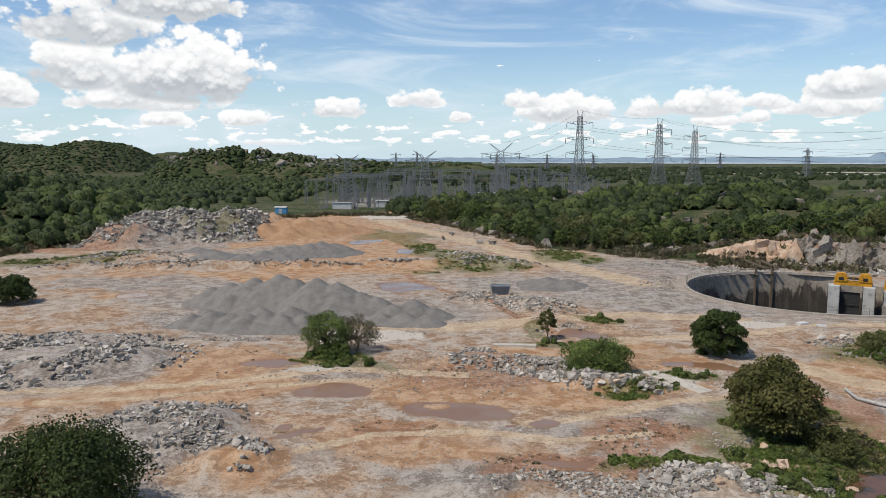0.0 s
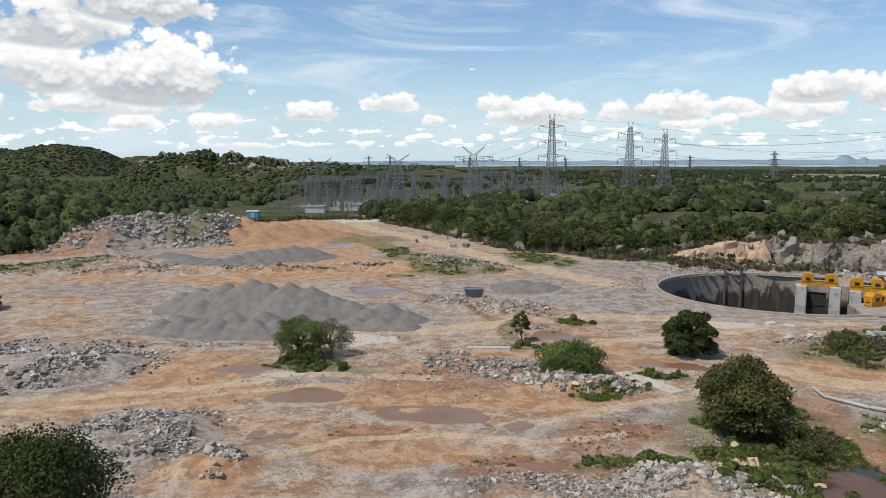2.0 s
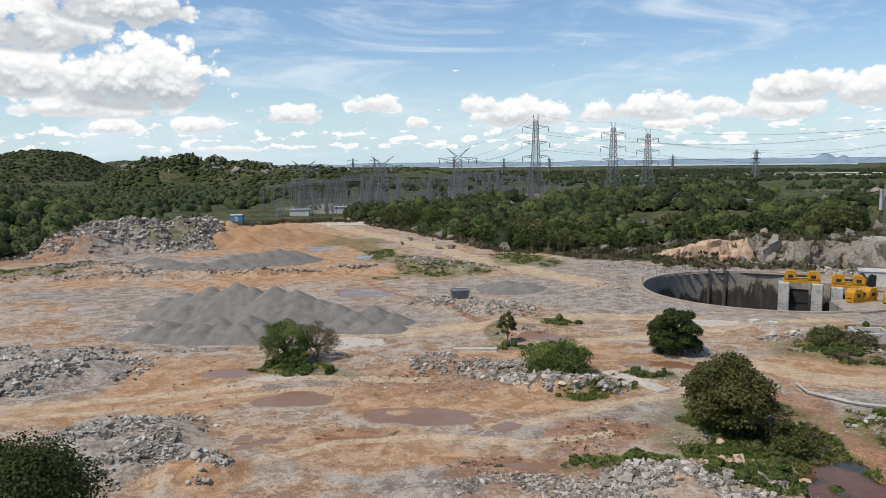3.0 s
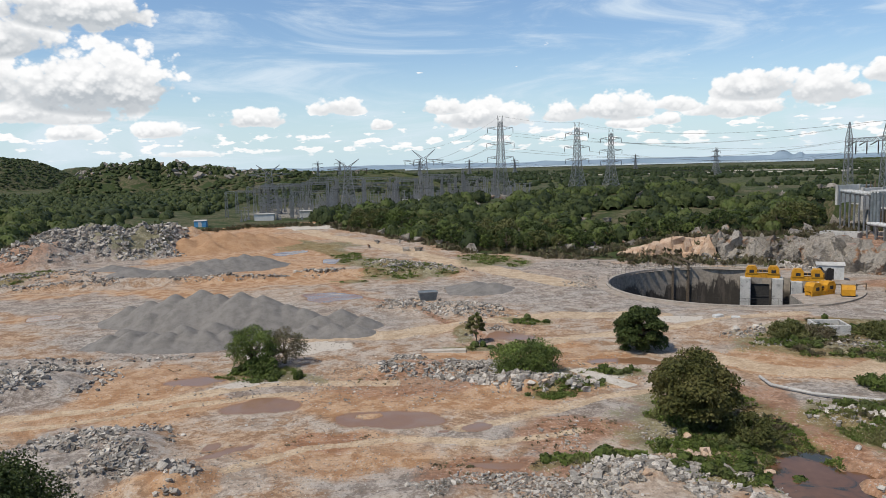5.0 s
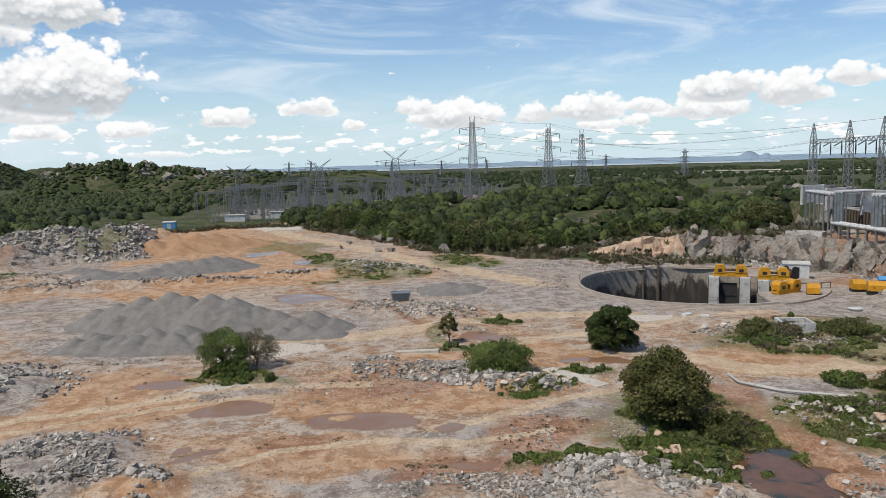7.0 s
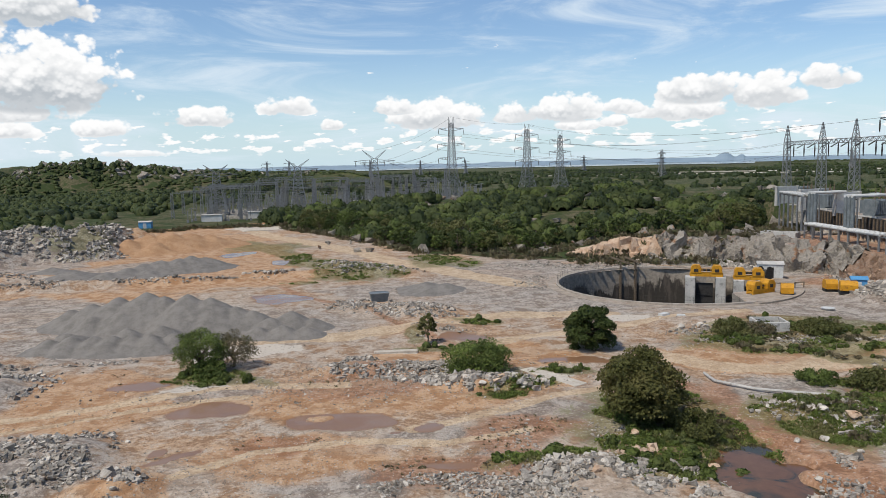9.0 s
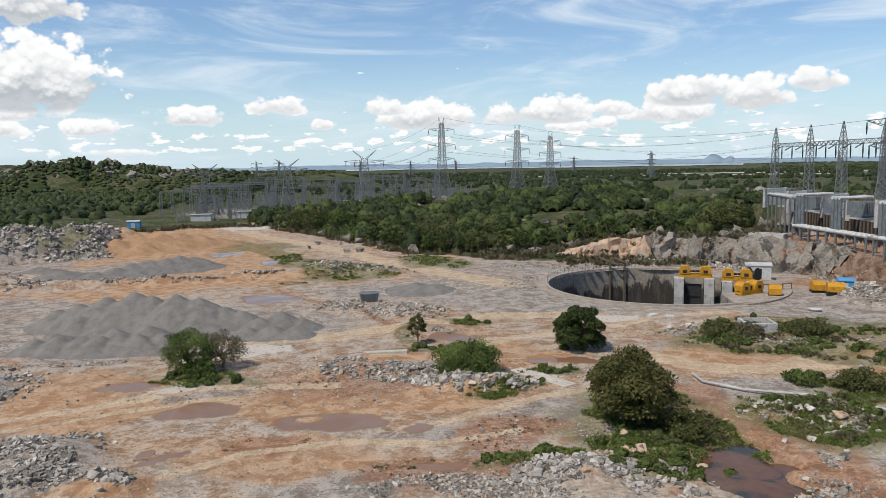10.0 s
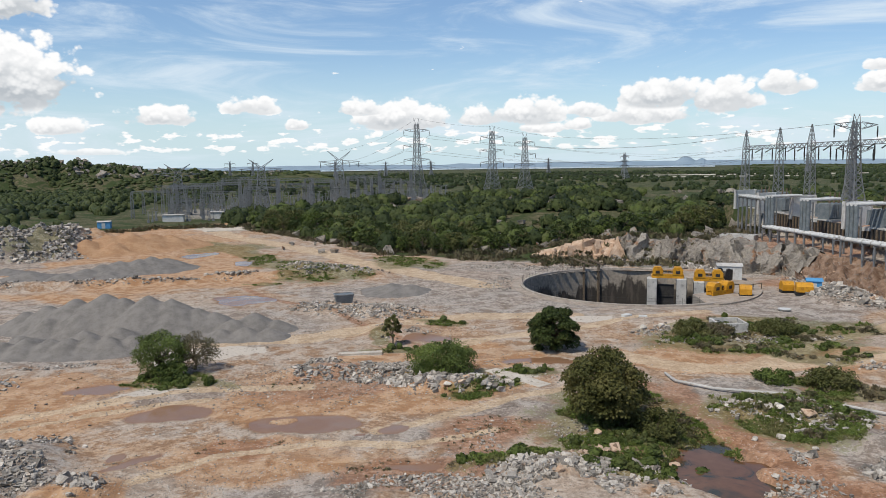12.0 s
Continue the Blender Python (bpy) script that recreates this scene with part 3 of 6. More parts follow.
def box(x0, x1, y0, y1, z0, z1, cut=0.0):
    """A block; cut bevels its upright edges and its top."""
    if not cut:
        v = [(x, y, z) for z in (z0, z1) for x, y in ((x0, y0), (x1, y0), (x1, y1), (x0, y1))]
        return np.array(v, float), [[3, 2, 1, 0], [4, 5, 6, 7], [0, 1, 5, 4], [1, 2, 6, 5], [2, 3, 7, 6], [3, 0, 4, 7]]
    c = cut
    ring = lambda e, z: [(x0 + e + c, y0 + e, z), (x1 - e - c, y0 + e, z), (x1 - e, y0 + e + c, z), (x1 - e, y1 - e - c, z),
                         (x1 - e - c, y1 - e, z), (x0 + e + c, y1 - e, z), (x0 + e, y1 - e - c, z), (x0 + e, y0 + e + c, z)]
    v = ring(0, z0) + ring(0, z1 - c) + ring(c, z1)
    f = [list(range(7, -1, -1)), list(range(16, 24))]
    for r in (0, 8):
        f += [[r + i, r + (i + 1) % 8, r + 8 + (i + 1) % 8, r + 8 + i] for i in range(8)]
    return np.array(v, float), f


def bar(p, q, w, d=None):
    """A straight bar of width w (and depth d) from p to q."""
    p, q = Vector(p), Vector(q)
    way = (q - p).normalized()
    side = way.cross(Vector((0, 0, 1)) if abs(way.z) < 0.95 else Vector((1, 0, 0))).normalized()
    up = side.cross(way)
    a, b = side * w / 2, up * (d or w) / 2
    v = [tuple(e + s * a + t * b) for e in (p, q) for s, t in ((-1, -1), (1, -1), (1, 1), (-1, 1))]
    return np.array(v), [[3, 2, 1, 0], [4, 5, 6, 7], [0, 1, 5, 4], [1, 2, 6, 5], [2, 3, 7, 6], [3, 0, 4, 7]]


def tube(points, radii, sides=8):
    pts = [Vector(p) for p in points]
    v, f = [], []
    for i, p in enumerate(pts):
        way = (pts[min(i + 1, len(pts) - 1)] - pts[max(i - 1, 0)]).normalized()
        side = way.cross(Vector((0, 0, 1)) if abs(way.z) < 0.9 else Vector((1, 0, 0))).normalized()
        up = side.cross(way)
        for k in range(sides):
            a = 2 * math.pi * k / sides
            v.append(tuple(p + (side * math.cos(a) + up * math.sin(a)) * radii[i]))
    for i in range(len(pts) - 1):
        for k in range(sides):
            a, b = i * sides + k, i * sides + (k + 1) % sides
            f.append([a, b, b + sides, a + sides])
    f += [list(range(sides - 1, -1, -1)), list(range(len(v) - sides, len(v)))]
    return np.array(v), f


def ring_wall(r0, r1, z0, z1, a0=0.0, a1=360.0, n=96):
    """A round wall between two radii, about the origin."""
    full = abs(a1 - a0) >= 360
    k = n if full else n + 1
    v, f = [], []
    for i in range(k):
        a = radians(a0 + (a1 - a0) * i / n)
        c, s = math.cos(a), math.sin(a)
        v += [(r0 * c, r0 * s, z0), (r1 * c, r1 * s, z0), (r1 * c, r1 * s, z1), (r0 * c, r0 * s, z1)]
    for i in range(n):
        a, b = 4 * i, 4 * ((i + 1) % k)
        f += [[a + m, b + m, b + (m + 1) % 4, a + (m + 1) % 4] for m in range(4)]
    if not full:
        f += [[0, 1, 2, 3], [4 * n + 3, 4 * n + 2, 4 * n + 1, 4 * n]]
    return np.array(v), f


def stones(x, y, z, size, rng, flat=0.7):
    """Angular broken stones: jittered, tilted six-sided blocks, one for each place."""
    base, faces = box(-0.8, 0.8, -0.8, 0.8, -0.8, 0.8)
    faces = np.array(faces)
    n = len(x)
    v = base[None] * rng.uniform(0.45, 1.3, (n, 8, 1)) + rng.normal(0, 0.14, (n, 8, 3))
    v = v * rng.uniform(0.55, 1.45, (n, 1, 3)) * np.array([1, 1, flat])
    b = rng.normal(0, 0.45, n)
    c, s = np.cos(b)[:, None], np.sin(b)[:, None]
    v = np.stack([v[..., 0], v[..., 1] * c - v[..., 2] * s, v[..., 1] * s + v[..., 2] * c], -1)
    a = rng.uniform(0, 2 * np.pi, n)
    c, s = np.cos(a)[:, None], np.sin(a)[:, None]
    v = np.stack([v[..., 0] * c - v[..., 1] * s, v[..., 0] * s + v[..., 1] * c, v[..., 2]], -1) * np.asarray(size)[:, None, None]
    v = v + np.column_stack([x, y, z])[:, None]
    f = faces[None] + (np.arange(n) * 8)[:, None, None]
    return v.reshape(-1, 3), f.reshape(-1, 4)


def leaf_cloud(lumps, n, size, rng, droop=0.0):
    """Small four-cornered leaves strewn through rounded lumps (x, y, z, rx, rz), denser to the outside."""
    L = np.array(lumps, float)
    w = L[:, 3] ** 2
    pick = rng.choice(len(L), n, p=w / w.sum())
    d = rng.normal(size=(n, 3))
    d /= np.linalg.norm(d, axis=1, keepdims=True)
    d[:, 2] = np.where(d[:, 2] < -0.3, -d[:, 2], d[:, 2])
    r = rng.uniform(0.35, 1.0, n) ** 0.5 * rng.uniform(0.85, 1.1, n)
    c = L[pick, :3] + d * r[:, None] * L[pick][:, [3, 3, 4]]
    # leaves lie roughly along the outside of their lump
    out = d + rng.normal(0, 0.55, (n, 3))
    a = np.cross(out, rng.normal(size=(n, 3)))
    a /= np.linalg.norm(a, axis=1, keepdims=True)
    b = np.cross(out, a)
    b /= np.linalg.norm(b, axis=1, keepdims=True)
    s = size * rng.uniform(0.6, 1.3, n)[:, None]
    a, b = a * s, b * s * 0.75
    v = np.stack([c - a, c + b, c + a, c - b], 1).reshape(-1, 3)
    return v, np.arange(4 * n).reshape(-1, 4)


def tree_parts(h, spread, rng, lumps=14, leaves=6000, leaf=0.22, trunk=0.16, low=0.25, lean=0.0):
    """Trunk with limbs, and leaves, of a tree h high and 2 * spread wide."""
    wood, crown = [], []
    top = h * 0.5
    wood.append(tube([(0, 0, -0.4), (0.1 * spread, 0, top * 0.5), (lean, 0.05 * spread, top)], [trunk * 1.3, trunk, trunk * 0.7]))
    for i in range(lumps):
        a = 2.4 * i + rng.uniform(-0.4, 0.4)
        up = 1 - 1.75 * (i + 0.5) / lumps
        r = spread * 0.74 * math.sqrt(max(0.05, 1 - up * up)) * rng.uniform(0.55, 1.18)
        zc = h * (0.5 * (1 + low) + 0.5 * (1 - low) * 0.76 * up * rng.uniform(0.75, 1.15))
        p = (r * math.cos(a) + lean, r * math.sin(a), zc)
        size = spread * rng.uniform(0.16, 0.36)
        crown.append((*p, size, size * 0.8))
        if i % 2 == 0:
            mid = (p[0] * 0.45 + lean * 0.5, p[1] * 0.45, top * 0.6 + p[2] * 0.25)
            wood.append(tube([(lean * 0.4, 0, top * rng.uniform(0.35, 0.8)), mid, p], [trunk * 0.5, trunk * 0.32, trunk * 0.1], 5))
    return join(wood), leaf_cloud(crown, leaves, leaf, rng)


def plant(name, x, y, h, spread, seed, mat, label, category="tree", group="", **kind):
    rng = np.random.default_rng(seed)
    ob = thing(name, x, y, float(terrain(x, y)), label, category, group)
    wood, crown = tree_parts(h, spread, rng, **kind)
    part("trunk", wood, BARK, ob)
    part("crown", crown, mat, ob)
    return ob


def heap(name, peaks, slope, mat, label, category, seed, step=0.45, wear=0.5):
    """A tipped heap: cones of loose stuff run together. peaks: x, y, height."""
    P = np.array(peaks, float)
    ox, oy = P[:, 0].mean(), P[:, 1].mean()
    m = P[:, 2].max() / slope + 2
    xs, ys = np.arange(P[:, 0].min() - m, P[:, 0].max() + m, step), np.arange(P[:, 1].min() - m, P[:, 1].max() + m, step)
    gx, gy = np.meshgrid(xs, ys)
    wx, wy = gx + 1.6 * fbm(gx, gy, 4, 5, seed), gy + 1.6 * fbm(gx, gy, 4, 5, seed + 5)
    z = np.full(gx.shape, -9.0)
    for px, py, pz in P:
        dist = np.sqrt(np.hypot(wx - px, wy - py) ** 2 + 0.12)
        c = pz + 0.5 - slope * dist
        c = np.where(c < 0.5, 0.5 - (0.5 - c) * 0.6, c)
        z = np.maximum(z, c)
    z += wear * fbm(gx, gy, 2.4, 4, seed + 9) + 0.5 * wear * np.abs(fbm(gx, gy, 1.2, 2, seed + 3))
    keep = z > -0.45
    idx = np.arange(gx.size).reshape(gx.shape)
    ok = (keep[:-1, :-1] & keep[1:, :-1] & keep[:-1, 1:] & keep[1:, 1:])
    q = np.stack([idx[:-1, :-1], idx[:-1, 1:], idx[1:, 1:], idx[1:, :-1]], -1)[ok]
    used = np.unique(q)
    remap = np.full(gx.size, -1)
    remap[used] = np.arange(len(used))
    v = np.column_stack([gx.ravel() - ox, gy.ravel() - oy, z.ravel()])[used]
    ob = part(name, (v, remap[q]), mat)
    ob.data.shade_smooth()
    ob.location = (ox, oy, 0)
    return tagged(ob, label, category)


heap("gravel_mound", [(-26.6, 118.6, 5.0), (-24.0, 117.6, 4.4), (-19.6, 115.4, 4.9), (-16.4, 114.6, 4.3), (-21.8, 113.6, 3.3), (-31.2, 119.6, 4.2), (-35.0, 120.6, 3.2), (-38.6, 121.6, 2.3),
                      (-29.4, 115.0, 2.9), (-33.5, 115.4, 2.3), (-4.9, 111.5, 2.2), (-7.6, 109.8, 1.7), (-1.6, 110.4, 1.2), (-10.4, 112.6, 2.4), (-12.8, 113.6, 3.0),
                      (-36.6, 105.2, 1.3), (-33.6, 104.4, 1.6), (-30.6, 104.0, 1.5), (-28.2, 103.2, 1.7), (-25.2, 103.6, 1.8), (-22.6, 103.0, 1.7), (-19.8, 103.8, 1.6), (-34.8, 108.0, 1.5),
                      (-27.0, 107.0, 1.9), (-22.4, 107.2, 2.0), (-17.2, 105.2, 1.2), (-5.8, 106.0, 1.3), (-2.6, 105.6, 1.1), (-9.0, 106.6, 1.0)], 0.60, GRIT,
     "long grey heap of crushed stone tipped on the yard", "gravel heap", 40, 0.36, 0.28)
heap("gravel_mound", [(-30.6, 184.5, 2.9), (-33.5, 182.6, 2.6), (-37.2, 181.0, 2.5), (-40.2, 179.0, 2.1), (-43.4, 175.6, 1.7), (-46.6, 172.6, 1.4), (-27.4, 186.0, 2.2), (-38.5, 175.0, 1.2)], 0.42, GRIT,
     "low dark grey gravel heap on orange sand", "gravel heap", 60, 0.6, 0.35)
heap("gravel_mound", [(-62.3, 185.8, 1.2), (-54.8, 176.6, 1.4)], 0.3, GRIT, "small spread gravel heap beside weeds", "gravel heap", 70, 0.7)
heap("gravel_mound", [(20, 138, 1.3), (23, 137, 1.0)], 0.35, GRIT, "small dark gravel heap near the road", "gravel heap", 75, 0.6)
heap("sand_mound", [(-55, 226, 3.6), (-50, 231, 4.6), (-44.5, 233, 5.0), (-39, 235, 4.4), (-33.5, 237, 3.4), (-60, 222, 2.6), (-47, 225, 2.8), (-28, 240, 2.2)], 0.42, DUNE,
     "broad orange sand heap before the rock bank", "sand heap", 80, 0.8, 0.8)


# ---- the round shaft ----
def shaft_material():
    """Wet stained concrete: dark seepage runs down the lower wall in ragged tongues."""
    mat, k, s = material("stained_shaft_concrete", 0.92)
    tex = k.add("ShaderNodeTexCoord").outputs["Object"]
    sep_ = k.add("ShaderNodeSeparateXYZ")
    k.l.new(tex, sep_.inputs[0])
    turn = k.math("MULTIPLY", k.math("ARCTAN2", sep_.outputs[1], sep_.outputs[0]), PIT_R)
    run = k.noise(k.vec(turn, k.math("MULTIPLY", sep_.outputs[2], 0.18), 0.0), 0.45, 5.0, 0.6)
    large = k.noise(k.vec(turn, sep_.outputs[2], 3.0), 0.13, 5.0, 0.6)
    fine = k.noise(tex, 1.5, 5.0, 0.65)
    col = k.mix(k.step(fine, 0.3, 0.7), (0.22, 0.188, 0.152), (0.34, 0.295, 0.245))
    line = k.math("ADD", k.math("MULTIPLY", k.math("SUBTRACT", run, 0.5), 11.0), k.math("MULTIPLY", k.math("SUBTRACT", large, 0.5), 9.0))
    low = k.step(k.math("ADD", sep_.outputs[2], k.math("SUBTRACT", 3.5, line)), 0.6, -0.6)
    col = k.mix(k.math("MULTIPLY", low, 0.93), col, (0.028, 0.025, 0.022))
    col = k.mix(k.math("MULTIPLY", k.step(run, 0.5, 0.62), 0.35), col, (0.16, 0.13, 0.11))
    k.put(s.inputs["Base Color"], col)
    bump(k, s, fine, 0.4, 0.2)
    return mat


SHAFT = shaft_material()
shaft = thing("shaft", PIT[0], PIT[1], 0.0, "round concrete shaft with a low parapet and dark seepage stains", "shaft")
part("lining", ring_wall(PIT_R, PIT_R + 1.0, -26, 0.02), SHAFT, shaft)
part("parapet", ring_wall(PIT_R + 0.05, PIT_R + 0.6, 0.02, 0.4, 62, 281, 80), DUSTY, shaft)
part("apron", ring_wall(PIT_R + 0.6, PIT_R + 2.2, -0.3, 0.06, 62, 281, 80), GRITTY, shaft)
part("shaft_floor", ring_wall(0.01, PIT_R + 0.5, -26.4, -26.0, n=64), BLACK, shaft)
part("ladder_pipe", join([bar((2.0, PIT_R - 0.4, -25), (2.0, PIT_R - 0.4, 1.6), 0.45), bar((-1.4, PIT_R - 0.3, -12), (-1.4, PIT_R - 0.3, 1.6), 0.35),
                          bar((-3.0, PIT_R + 1.2, 2.6), (0.2, PIT_R - 1.6, 1.4), 0.3), bar((0.2, PIT_R + 1.2, 2.6), (2.6, PIT_R - 1.6, 1.4), 0.3)]), BARK, shaft,
     "rusty brown pipes over the rim")

# deck that closes the side of the shaft behind the gates
deck_edge = [(80.5, 147.8), (78.0, 138.5), (82.5, 133.0), (84.2, 129.0), (80.0, 120.5), (71.5, 118.0), (69.2, 110.3)]
arc = [(PIT[0] + (PIT_R + 1.5) * math.cos(radians(a)), PIT[1] + (PIT_R + 1.5) * math.sin(radians(a))) for a in range(-80, 66, 6)]
outline = deck_edge + arc
bm = bmesh.new()
low_, high_ = [bm.verts.new((x, y, -26)) for x, y in outline], [bm.verts.new((x, y, 0.3)) for x, y in outline]
for i_ in range(len(outline)):
    j_ = (i_ + 1) % len(outline)
    bm.faces.new((low_[i_], low_[j_], high_[j_], high_[i_])).material_index = 1
bm.faces.new(high_)
bmesh.ops.recalc_face_normals(bm, faces=bm.faces)
deck_ = part("gate_deck", bm, GRITTY)
deck_.data.materials.append(SHAFT)
tagged(deck_, "grey concrete deck behind the shaft gates", "deck")


def pier(x, y, turn):
    ob = thing("gate_pier", x, y, -26.0, "tall pale concrete gate pier with a slotted face", "pier", "piers of the shaft gates", turn)
    part("column", box(-0.95, 0.95, -1.4, 1.4, 0, 26.9, 0.1), CONCRETE, ob)
    part("guide_rail", join([box(s_ * 0.99 - 0.06, s_ * 0.99 + 0.06, -0.5, 0.0, 0, 26.6) for s_ in (-1, 1)]), BLACK, ob)
    return ob


def hoist(x, y, z, turn, length):
    ob = thing("gate_hoist", x, y, z, "yellow rope-drum gate hoist with two hooded housings on a girder", "hoist", "hoists over the shaft gates", turn)
    h = length / 2
    part("girder", join([box(-h, h, -0.9, -0.6, 0, 0.9, 0.05), box(-h, h, 0.6, 0.9, 0, 0.9, 0.05)] +
                        [box(-h + k_ * length / 6 - 0.12, -h + k_ * length / 6 + 0.12, -0.6, 0.6, 0.2, 0.7) for k_ in range(7)]), YELLOW, ob)
    for s_ in (-1, 1):
        c_ = s_ * (h - 1.35)
        prof = [(-1.2, 0.9), (1.2, 0.9), (1.2, 2.0), (0.75, 2.65), (-0.75, 2.65), (-1.2, 2.0)]
        v = [(c_ + px, py, pz) for py in (-1.1, 1.1) for px, pz in prof]
        f = [[5, 4, 3, 2, 1, 0], list(range(6, 12))] + [[i, (i + 1) % 6, 6 + (i + 1) % 6, 6 + i] for i in range(6)]
        hood = part("drum_housing", (np.array(v), f), YELLOW, ob)
        part("hood_slot", box(c_ - 0.5, c_ + 0.5, -1.14, -1.06, 1.1, 1.8), BLACK, hood)
    part("drum_shaft", tube([(-h + 2.4, 0, 1.5), (h - 2.4, 0, 1.5)], [0.28, 0.28], 10), BLACK, ob)
    part("handrail", join([bar((-h, -1.0, 1.9), (h, -1.0, 1.9), 0.06)] + [bar((-h + k_ * length / 8, -1.0, 0.9), (-h + k_ * length / 8, -1.0, 1.9), 0.06) for k_ in range(9)]), YELLOW, ob)
    return ob


for px, py in ((72.2, 134.2), (77.2, 131.6), (78.6, 127.6), (82.4, 125.6)):
    pier(px, py, -28)
for ax, ay, bx, by in ((72.2, 135.0, 77.2, 132.4), (78.6, 128.4, 82.4, 126.4)):
    g_ = thing("shaft_gate", (ax + bx) / 2, (ay + by) / 2, -26.0, "dark steel gate lowered between two piers", "gate", "shaft gates", -28)
    w_ = math.hypot(bx - ax, by - ay) / 2 - 1.0
    part("gate_leaf", box(-w_, w_, -0.15, 0.15, 0, 25.5), BLACK, g_)
    for k_ in range(12):
        part("stiffener", box(-w_, w_, -0.3, -0.15, 1 + 2 * k_, 1.3 + 2 * k_), BLACK, g_)
for hx, hy, hz, turn_, long_ in ((75.0, 133.1, 0.9, -28, 7.4), (80.4, 127.2, 0.9, -28, 6.6), (76.2, 116.8, 0.3, 18, 6.8)):
    o_ = hoist(hx, hy, hz, turn_, long_)
    o_.scale = (0.82, 0.8, 0.84)


# ---- woods ----
def wood_mask(x, y):
    d, a = np.hypot(x, y), np.degrees(np.arctan2(x, y))
    return d - np.interp(a, SITE_AZ, SITE_R) * (1 + 0.12 * fbm(x, y, 30, 5, 20))


def scatter(n, a0, a1, r0, r1, rng):
    a, r = np.radians(rng.uniform(a0, a1, n)), np.sqrt(rng.uniform(r0 ** 2, r1 ** 2, n))
    return r * np.sin(a), r * np.cos(a)


def dome(rng, fine, size):
    """A lumpy rounded crown, one closed skin, open below."""
    bm = bmesh.new()
    bmesh.ops.create_icosphere(bm, subdivisions=2 if fine else 1, radius=1.0)
    bmesh.ops.delete(bm, geom=[v for v in bm.verts if v.co.z < -0.45], context="VERTS")
    bm.verts.index_update()
    base, faces = np.array([v.co[:] for v in bm.verts]), [[v.index for v in p.verts] for p in bm.faces]
    bm.free()
    knobs = rng.normal(size=(9, 3)) * np.array([1, 1, 0.7])
    knobs /= np.linalg.norm(knobs, axis=1, keepdims=True)
    near = (base @ knobs.T).max(axis=1)
    r = 0.62 + 0.40 * np.clip((near - 0.55) / 0.45, 0, 1) + rng.uniform(-0.05, 0.05, len(base))
    return base * (r * size)[:, None] * np.array([1, 1, 0.86]) + np.array([0, 0, 0.42]), np.array(faces)


def tuft(rng, leaves, leaf):
    """A low tuft of upright blades and small leaves."""
    a, r = rng.uniform(0, 6.28, leaves), np.sqrt(rng.uniform(0, 1, leaves))
    foot = np.column_stack([r * np.cos(a), r * np.sin(a), np.zeros(leaves)])
    tip = foot * 1.25 + np.column_stack([rng.normal(0, 0.25, leaves), rng.normal(0, 0.25, leaves), rng.uniform(0.45, 1.1, leaves) * (1.2 - 0.7 * r)])
    side = np.column_stack([np.cos(a + 1.2), np.sin(a + 1.2), rng.normal(0, 0.3, leaves)]) * leaf * rng.uniform(0.6, 1.3, leaves)[:, None]
    mid = (foot + tip) / 2 + np.array([0, 0, 0.12])
    v = np.stack([foot, mid - side, tip, mid + side], 1).reshape(-1, 3)
    q = np.arange(4 * leaves).reshape(-1, 4)
    return v, np.vstack([q[:, [0, 1, 2]], q[:, [0, 2, 3]]])


def clump(rng, leaves, leaf, fine=True):
    """One bush about the origin: skin triangles, and loose leaves that break its outline."""
    skin, faces = dome(rng, fine, 0.95)
    pick = rng.integers(0, len(faces), leaves)
    w = rng.dirichlet((1, 1, 1), leaves)
    c = (skin[faces[pick]] * w[:, :, None]).sum(axis=1)
    d = c - np.array([0, 0, 0.3])
    d /= np.linalg.norm(d, axis=1, keepdims=True)
    c = c + d * rng.uniform(-0.03, 0.13, leaves)[:, None]
    out = d + rng.normal(0, 0.5, (leaves, 3))
    a = np.cross(out, rng.normal(size=(leaves, 3)))
    a /= np.linalg.norm(a, axis=1, keepdims=True)
    b = np.cross(out, a)
    b /= np.linalg.norm(b, axis=1, keepdims=True)
    s = leaf * rng.uniform(0.5, 1.3, leaves)[:, None]
    v = np.stack([c - a * s, c + b * s * 0.75, c + a * s, c - b * s * 0.75], 1).reshape(-1, 3)
    q = np.arange(4 * leaves).reshape(-1, 4) + len(skin)
    tris = np.vstack([q[:, [0, 1, 2]], q[:, [0, 2, 3]]])
    return np.vstack([skin, v]), np.vstack([faces, tris])


def woods(name, x, y, width, height, seed, mat, label, leaves=90, leaf=0.2, sink=0.15, fine=False, skin=True):
    """Far scrub, one mesh: rounded bushes of many sizes."""
    rng = np.random.default_rng(seed)
    kinds = [clump(rng, leaves, leaf, fine) if skin else tuft(rng, leaves, leaf) for _ in range(8)]
    z = terrain(x, y)
    vs, fs, at = [], [], 0
    pick = rng.integers(0, 8, len(x))
    for k in range(8):
        m = np.where(pick == k)[0]
        if not len(m):
            continue
        v0, f0 = kinds[k]
        a = rng.uniform(0, 6.28, len(m))
        c, s = np.cos(a)[:, None], np.sin(a)[:, None]
        v = np.stack([(v0[None, :, 0] * c - v0[None, :, 1] * s) * width[m][:, None] + x[m][:, None],
                      (v0[None, :, 0] * s + v0[None, :, 1] * c) * width[m][:, None] + y[m][:, None],
                      (v0[None, :, 2] - sink) * height[m][:, None] + z[m][:, None]], -1).reshape(-1, 3)
        fs.append((f0[None] + (np.arange(len(m)) * len(v0))[:, None, None]).reshape(-1, 3) + at)
        vs.append(v)
        at += len(v)
    ob = part(name, (np.vstack(vs), np.vstack(fs)), mat)
    if skin:
        ob.data.shade_smooth()
    return tagged(ob, label, "scrub", kind="stuff")


